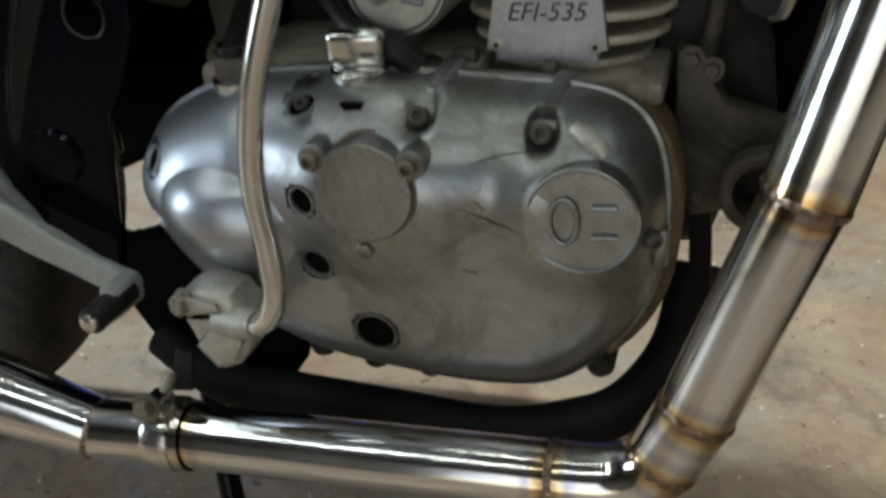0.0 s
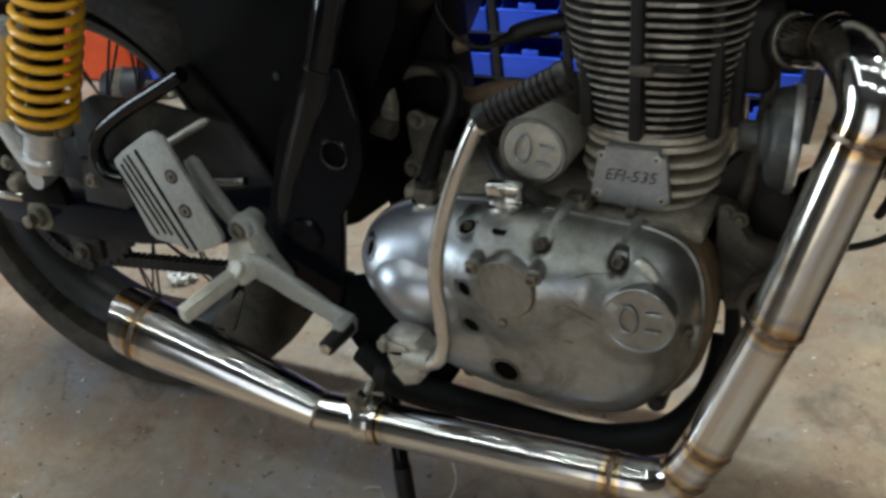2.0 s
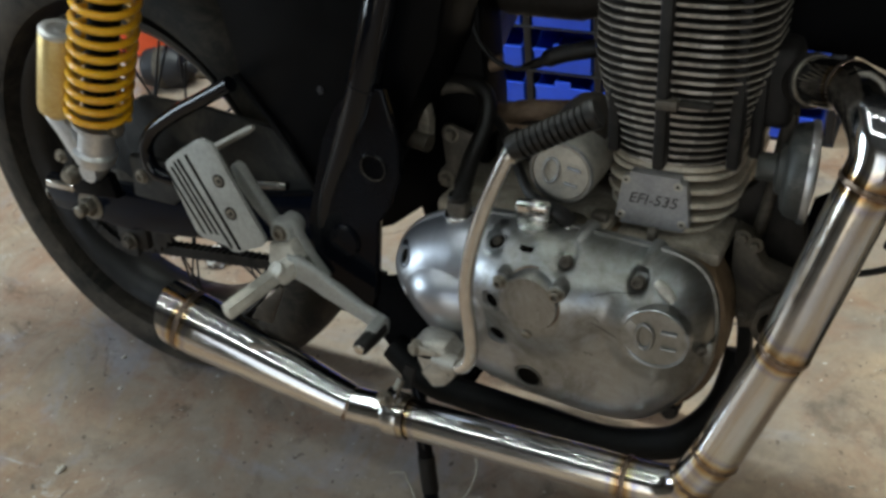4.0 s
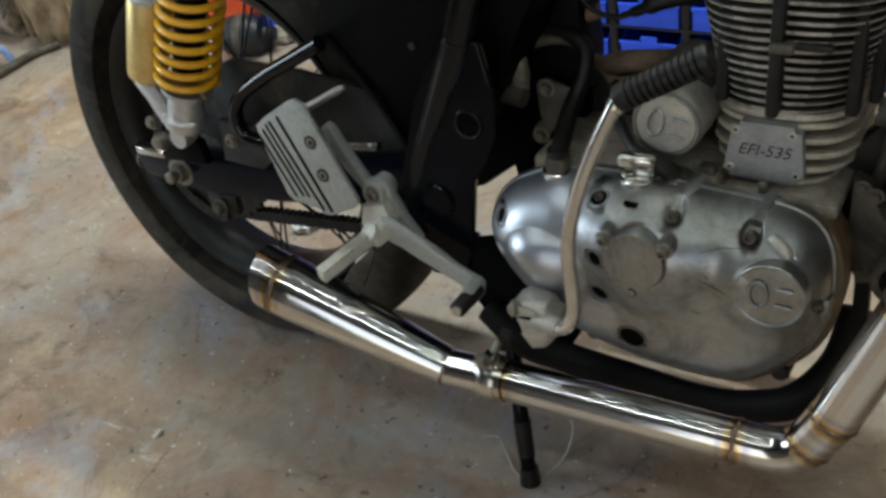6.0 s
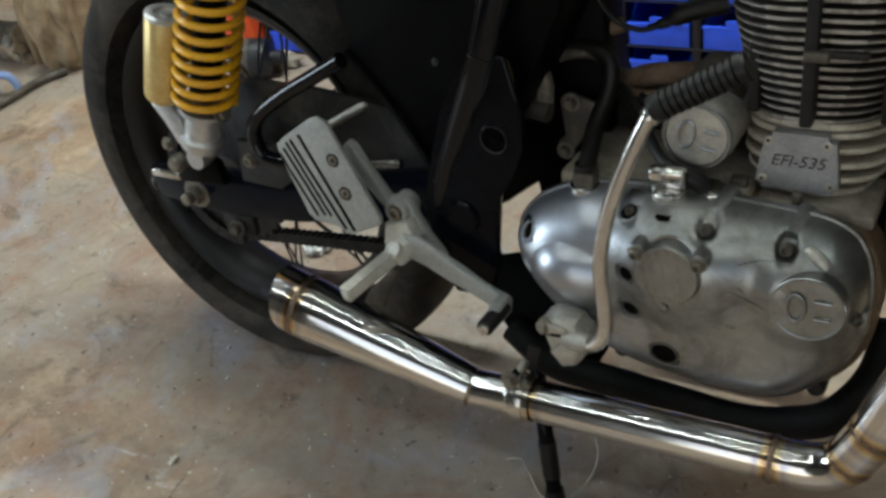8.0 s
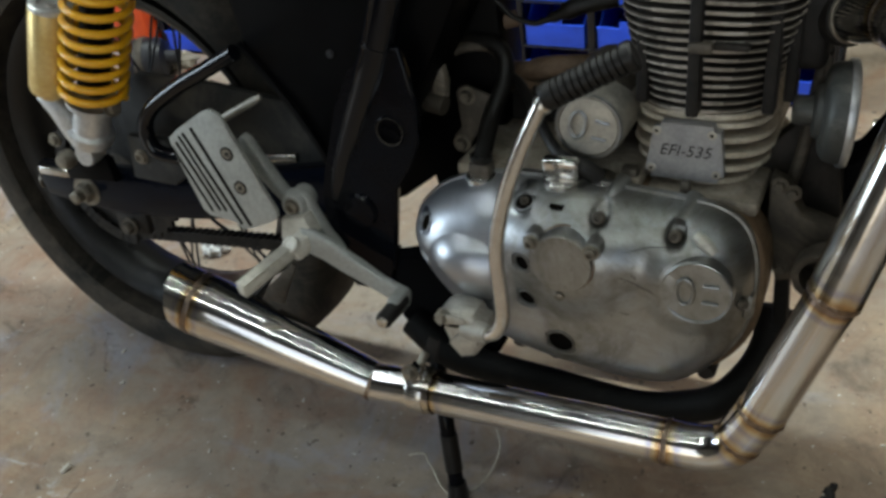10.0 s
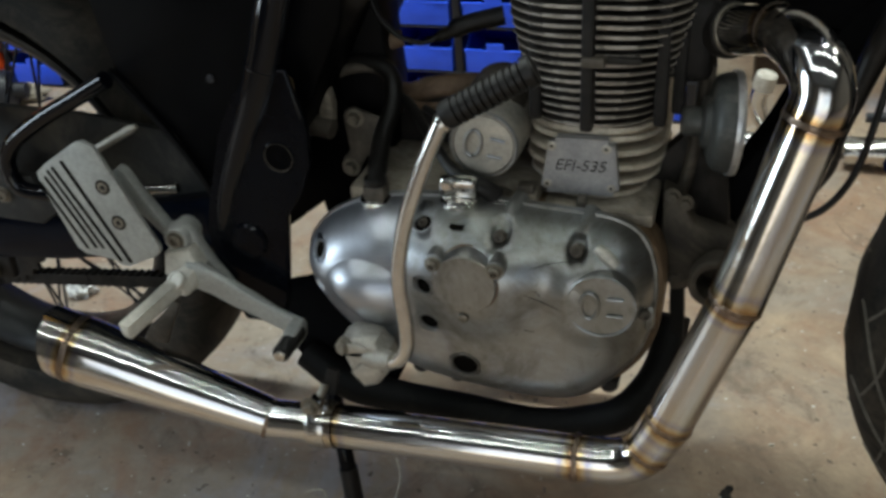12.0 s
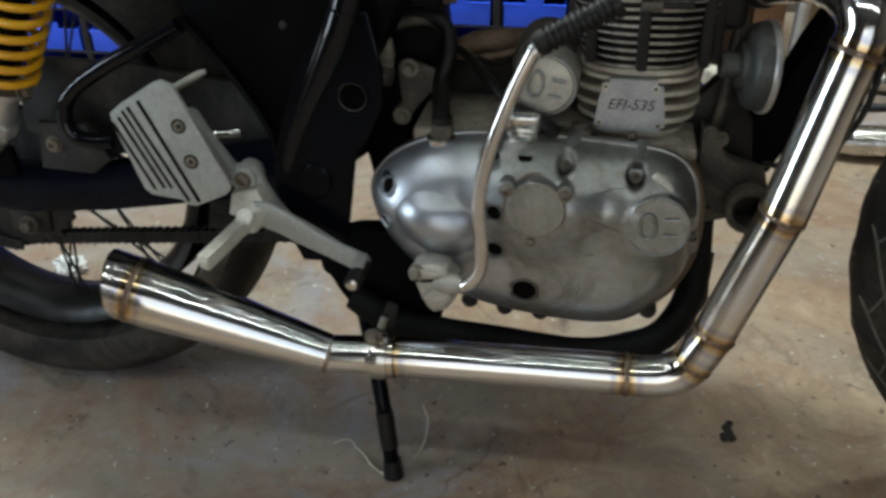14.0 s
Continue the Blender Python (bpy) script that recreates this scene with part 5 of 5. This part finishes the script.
bm = box((0.004, 0, -0.001), (0.034, 0.020, 0.022), 0.006, rot)
part("peg_knuckle", bm, PALECAST, peg)
part("peg_pin", lathe([(0.0095, 0.004), (0.0095, 0.0125), (0.0082, 0.0138), (0.0060, 0.0138), (0.0056, 0.0126), (0, 0.0126)], P0 + dp * 0.012, (-0.1, -0.72, 0.68), 26), PALECAST, peg)
part("peg_bracket", prism([(-0.42, 0.385), (-0.392, 0.392), (-0.382, 0.372), (-0.40, 0.355), (-0.425, 0.36)], -0.192, -0.165, 0.004), PALECAST, peg)
part("peg_stay", prism([(-0.4990, 0.243), (-0.4860, 0.264), (-0.4480, 0.301), (-0.4430, 0.298), (-0.4690, 0.243)], -0.152, -0.147, 0.001), DIRTY, peg, "dull grey stay plate under the peg")
# brake pedal arm and toe peg
Bk = [(-0.396, 0.379), (-0.380, 0.3785), (-0.360, 0.368), (-0.330, 0.350), (-0.305, 0.336), (-0.288, 0.329), (-0.279, 0.326), (-0.277, 0.320), (-0.279, 0.308), (-0.288, 0.305), (-0.300, 0.312), (-0.328, 0.325), (-0.352, 0.335), (-0.372, 0.345), (-0.394, 0.352)]
pedal = part("brake_pedal", prism(Bk, -0.196, -0.187, 0.003), GREYPAINT, bike, "grey cast brake pedal arm")
part("toe_arm", prism([(-0.2885, 0.3280), (-0.2785, 0.3265), (-0.2755, 0.3215), (-0.2775, 0.3085), (-0.284, 0.3045), (-0.291, 0.308)], -0.220, -0.188, 0.003), GREYPAINT, pedal)
part("toe_peg", lathe([(0.0088, -0.04), (0.0088, 0.0), (0.0075, 0.002), (0.0045, 0.0025), (0, 0.0025)], (-0.283, -0.238, 0.3175), AX, 22), RUBBER, pedal, "small rubber toe peg")
part("toe_screw", lathe([(0.0062, 0), (0.0055, 0.003), (0.003, 0.004), (0, 0.004)], (-0.283, -0.2395, 0.3175), AX, 20), CHROME, pedal)
# centre stand leg reaching the floor
stand = smooth_path([(-0.330, -0.06, 0.245), (-0.305, -0.095, 0.165), (-0.285, -0.125, 0.095), (-0.272, -0.139, 0.010)], 6)
leg = part("stand_leg", sweep(stand, 0.0095, 16), BLACK, bike, "black stand leg resting on the floor")
part("stand_sleeve", sweep([stand[-6], stand[-3]], 0.0108, 18), RUBBER, leg)
part("stand_foot", sweep([(-0.2715, -0.139, 0.016), (-0.2695, -0.142, -0.0075)], [0.0112, 0.0128], 18), RUBBER, leg, "rubber foot of the stand")
part("stand_cross", sweep([(-0.33, -0.05, 0.245), (-0.345, -0.10, 0.262)], 0.014, 12), BLACK, leg)

# ---- loose wire, chips and the dark rag on the floor ----
def thing(name, bm, mat, label, category, m=None, group="", kind="", angle=38):
    return tagged(part(name, bm, mat, None, "", m, angle), label, category, group, kind)


w = smooth_path([(-0.356, 0.074, 0.004), (-0.346, 0.077, 0.008), (-0.334, 0.078, 0.009), (-0.327, 0.070, 0.007), (-0.318, 0.064, 0.005), (-0.300, 0.045, 0.003), (-0.285, 0.035, 0.002), (-0.274, 0.030, 0.0015), (-0.262, 0.040, 0.002), (-0.247, 0.060, 0.010), (-0.238, 0.080, 0.022), (-0.238, 0.100, 0.035), (-0.246, 0.112, 0.050)], 6)
thing("wire", sweep(w, 0.0013, 6), WIRE, "pale bent wire lying round the stand foot", "wire")
bm = bmesh.new()
rng = random.Random(5)
spots = [(-0.793, -0.089, 0.010), (-0.872, 0.130, 0.005), (-0.828, 0.072, 0.005), (-0.544, 0.122, 0.004), (0.19, 0.268, 0.004), (-0.62, 0.0, 0.004)]
spots += [(rng.uniform(-1.6, 0.6), rng.uniform(-0.25, 0.9), rng.uniform(0.0012, 0.003)) for k in range(170)]
for x, y, s in spots:
    M = pose(x, y, s * 0.25, rng.uniform(-20, 20), rng.uniform(-20, 20), rng.uniform(0, 180))
    box((0, 0, 0), (s * 1.6, s * 0.8, s * 0.6), s * 0.15, M, bm, seg=1)
thing("floor_chips", bm, CHIP, "pale chips and grit scattered on the floor", "debris", kind="stuff")
bm = bmesh.new()
for k in range(9):
    M = pose(0.139 + rng.uniform(-0.006, 0.006), 0.172 + rng.uniform(-0.020, 0.020), 0.002, 0, 0, rng.uniform(0, 180))
    own = bmesh.new()
    bmesh.ops.create_icosphere(own, subdivisions=2, radius=1)
    for v in own.verts:
        v.co *= 1 + 0.35 * noise.noise(v.co * 2 + Vector((k, 0, 0)))
    own.transform(Matrix.Diagonal((0.007, 0.005, 0.002, 1)))
    join(bm, own, M)
thing("dirt_clod", bm, DARKCASE, "black lump of greasy dirt on the floor", "dirt")

own = bmesh.new()
bmesh.ops.create_icosphere(own, subdivisions=4, radius=1)
for v in own.verts:
    n = v.co.copy()
    v.co *= 1 + 0.5 * noise.fractal(n * 2.6, 1.0, 2.0, 4)
    v.co = Vector((v.co.x * 0.022, v.co.y * 0.020, max(v.co.z, -0.6) * 0.017 + 0.0100))
thing("white_wrapper", own, WRAPPER, "crumpled white wrapper on the floor behind the wheel", "wrapper", pose(-0.880, 0.392, 0, 0, 0, 20), angle=20)

# ---- racks of bins and clutter behind ----
def storage_bin():
    """An open-fronted plastic bin: base, walls, low front lip and a label holder."""
    w, dp, h, t = 0.122, 0.16, 0.077, 0.0035
    b = tagged(part("storage_bin", box((0, dp / 2, t / 2), (w, dp, t), 0.001), BLUE), "blue plastic open-fronted storage bin on a dark rack", "storage bin", "bins on the rack")
    side = [(0.0, t), (dp, t), (dp, h), (0.055, h), (0.012, 0.048), (0.0, 0.046)]
    for x in (-w / 2, w / 2 - t):
        bm = prism([(y, z) for y, z in side], 0, t, 0.0008)
        bm.transform(Matrix.Translation((x, 0, 0)) @ Matrix(((0, 1, 0, 0), (1, 0, 0, 0), (0, 0, 1, 0), (0, 0, 0, 1))))
        part("side_wall", bm, BLUE, b)
    part("back_wall", box((0, dp - t / 2, h / 2), (w, t, h), 0.001), BLUE, b)
    part("front_lip", box((0, 0.002, 0.024), (w, t, 0.046), 0.0012), BLUE, b)
    part("rim", box((0, 0.0005, 0.046), (w + 0.004, 0.008, 0.006), 0.002), BLUE, b)
    part("label_holder", box((0, -0.001, 0.052), (0.034, 0.003, 0.020), 0.001), BLUE, b)
    return b


first = storage_bin()
cols = [-1.435] + [-1.246 + 0.15 * k for k in range(9)]
made = 0
for x in cols:
    for z in (0.006, 0.088, 0.184, 0.282):
        m = pose(x, 1.082, z)
        if made == 0:
            first.matrix_basis = m
        else:
            copy_thing(first, m)
        made += 1
rack = tagged(part("bin_rack", box((-0.740, 1.262, 0.25), (1.56, 0.012, 0.5), 0.002), RACK), "dark steel rack holding blue bins", "rack")
for k in range(12):
    part("upright", box((-1.621 + 0.15 * k + 0.09 * (k == 1) + 0.115 * (k == 0), 1.09, 0.23), (0.016, 0.014, 0.46), 0.002), RACK, rack)
for z in (0.0028, 0.0852, 0.1812, 0.2792, 0.3772):
    part("shelf", box((-0.740, 1.17, z), (1.56, 0.18, 0.005), 0.001), RACK, rack)


def spare_pipe(pts, r, label, mat=CHROME):
    t = tagged(part("spare_exhaust_pipe", sweep(smooth_path(pts, 6), r, 24), mat), label, "exhaust pipe", "spare pipes")
    return t


spare_pipe([(0.300, 0.965, 0.026), (0.40, 0.963, 0.032), (0.55, 0.96, 0.036), (0.9, 0.95, 0.036)], [0.0225] * 4 + [0.026] * 3 + [0.031] * 6 + [0.035] * 6, "long chromed silencer lying on the floor by the wall")
bent = spare_pipe([(0.160, 1.05, 0.122), (0.152, 1.05, 0.090), (0.152, 1.05, 0.060), (0.172, 1.047, 0.026), (0.235, 1.04, 0.018)], 0.0155, "bent chromed pipe leaning upright by the bins", BRIGHT)
part("white_cap", lathe([(0.0185, -0.022), (0.0195, -0.018), (0.0195, 0.006), (0.017, 0.009), (0.0, 0.009)], (0.1600, 1.05, 0.120), (0.2, 0, 1), 28), CHIP, bent, "pale cap on the pipe end")
low = spare_pipe([(0.112, 0.998, 0.018), (0.20, 1.000, 0.018), (0.42, 1.01, 0.018)], 0.0165, "short polished pipe lying on the floor by the bins", BRIGHT)
# the pipe is solid; a black disc paints its mouth's shade
part("open_end", lathe([(0.0130, 0.0), (0.0, 0.0004)], (0.1118, 0.998, 0.018), (-1, 0, 0), 20), HOLE, low, "black disc painted for the shade in the pipe's mouth")
spare_pipe([(0.470, 1.27, 0.024), (0.60, 1.27, 0.024), (0.9, 1.25, 0.024)], 0.022, "short dull steel pipe lying by the wall")
thing("dark_rod", sweep([(0.335, 1.03, 0.062), (0.62, 1.03, 0.085)], 0.009, 14), RACK, "dark steel rod lying behind the chromed silencer", "rod")
thing("low_box", box((0.78, 1.50, 0.10), (0.7, 0.34, 0.20), 0.004), PALEWOOD, "low pale timber box against the wall", "box")
thing("plank", box((0.455, 1.20, 0.45), (0.030, 0.022, 0.9), 0.003), PALEWOOD, "narrow pale timber plank leaning by the wall", "plank")
thing("board", box((0.270, 1.20, 0.45), (0.058, 0.022, 0.9), 0.003), WOOD, "narrow brown board standing by the wall", "board")
thing("dark_cabinet", box((0.205, 1.40, 0.30), (0.125, 0.26, 0.60), 0.004), DARKWOOD, "dark brown timber cabinet against the wall", "cabinet")
thing("steel_tube", sweep([(0.325, 1.19, 0.0), (0.355, 1.22, 0.8)], 0.0135, 18), SILVER, "upright pale steel tube leaning by the wall", "tube")
thing("orange_crate", box((-1.652, 1.17, 0.13), (0.26, 0.24, 0.26), 0.02), ORANGE, "bright orange plastic crate beside the bins", "crate")
thing("steel_canister", lathe([(0.0, 0.0), (0.050, 0.002), (0.055, 0.008), (0.055, 0.47), (0.058, 0.475), (0.058, 0.50), (0.05, 0.505), (0.0, 0.505)], (-2.70, 0.905, 0.058), (1, 0, 0), 32), CHROME, "dull steel canister lying on its side", "canister")
own = bmesh.new()
bmesh.ops.create_icosphere(own, subdivisions=5, radius=1)
for v in own.verts:
    n = v.co.copy()
    v.co *= 1 + 0.16 * noise.fractal(n * 2.2, 1.0, 2.0, 5) + 0.05 * math.sin(9 * n.x + 4 * n.z)
    v.co = Vector((v.co.x * 0.10, v.co.y * 0.12, max(v.co.z, -0.55) * 0.22 + 0.121))
sack = thing("sack", own, SACK, "crumpled tan sack standing on the floor", "sack", pose(-2.07, 0.97, 0, 0, 0, 15))
for k, (x, y, lean) in enumerate(((-2.15, 0.895, 8), (-2.08, 0.875, -6), (-2.02, 0.905, 12))):
    own = bmesh.new()
    sweep(smooth_path([(0, 0, 0.02), (0.010, -0.012, 0.09), (-0.006, -0.006, 0.17), (0.012, 0.03, 0.26)], 6), 0.026, 14, bm=own, squash=0.6)
    fold = part("fold", own, SACK, sack, m=sack.matrix_basis.inverted() @ pose(x, y, 0, 0, lean, 20 * k))
bar = sweep(smooth_path([(-2.03, 0.86, 0.012), (-2.06, 0.80, 0.012), (-2.065, 0.72, 0.012), (-2.075, 0.655, 0.012), (-2.13, 0.63, 0.012), (-2.40, 0.62, 0.012)], 6), 0.011, 14)
thing("bent_bar", bar, DIRTY, "bent dull steel bar lying on the floor", "bar")
for x, y, turn in ((-2.115, 0.735, 20), (-2.19, 0.70, -15)):
    grip = sweep(smooth_path([(-0.035, 0.0, 0.004), (-0.026, 0.0, 0.040), (0.0, 0.0, 0.052), (0.026, 0.0, 0.040), (0.035, 0.0, 0.004)], 6), 0.010, 14)
    thing("tool_grip", grip, PALEBLUE, "pale blue plastic tool grip lying on the floor", "tool", pose(x, y, 0.004, 0, 0, turn), "tool grips")
# a black motor unit and crumpled pale paper on the floor before the bins
own = lathe([(0.0, -0.002), (0.030, 0.0), (0.044, 0.010), (0.048, 0.030), (0.048, 0.085), (0.040, 0.10), (0.018, 0.105), (0.016, 0.13), (0.0, 0.131)], (0, 0, 0.049), (1, 0.35, 0), 28)
unit = thing("motor_unit", own, RACK, "black round motor unit lying on the floor", "motor", pose(-1.50, 0.93, 0))
part("grey_collar", lathe([(0.049, 0.040), (0.0505, 0.044), (0.0505, 0.056), (0.049, 0.060)], (0, 0, 0.049), (1, 0.35, 0), 28), DIRTY, unit)
own = bmesh.new()
bmesh.ops.create_icosphere(own, subdivisions=4, radius=1)
for v in own.verts:
    n = v.co.copy()
    v.co *= 1 + 0.45 * noise.fractal(n * 2.2, 1.0, 2.0, 4)
    v.co = Vector((v.co.x * 0.085, v.co.y * 0.030, max(v.co.z, -0.6) * 0.026 + 0.0155))
thing("crumpled_paper", own, CASETOP, "crumpled grey paper on the floor before the bins", "paper", pose(-1.46, 1.0, 0, 0, 0, 10), angle=20)
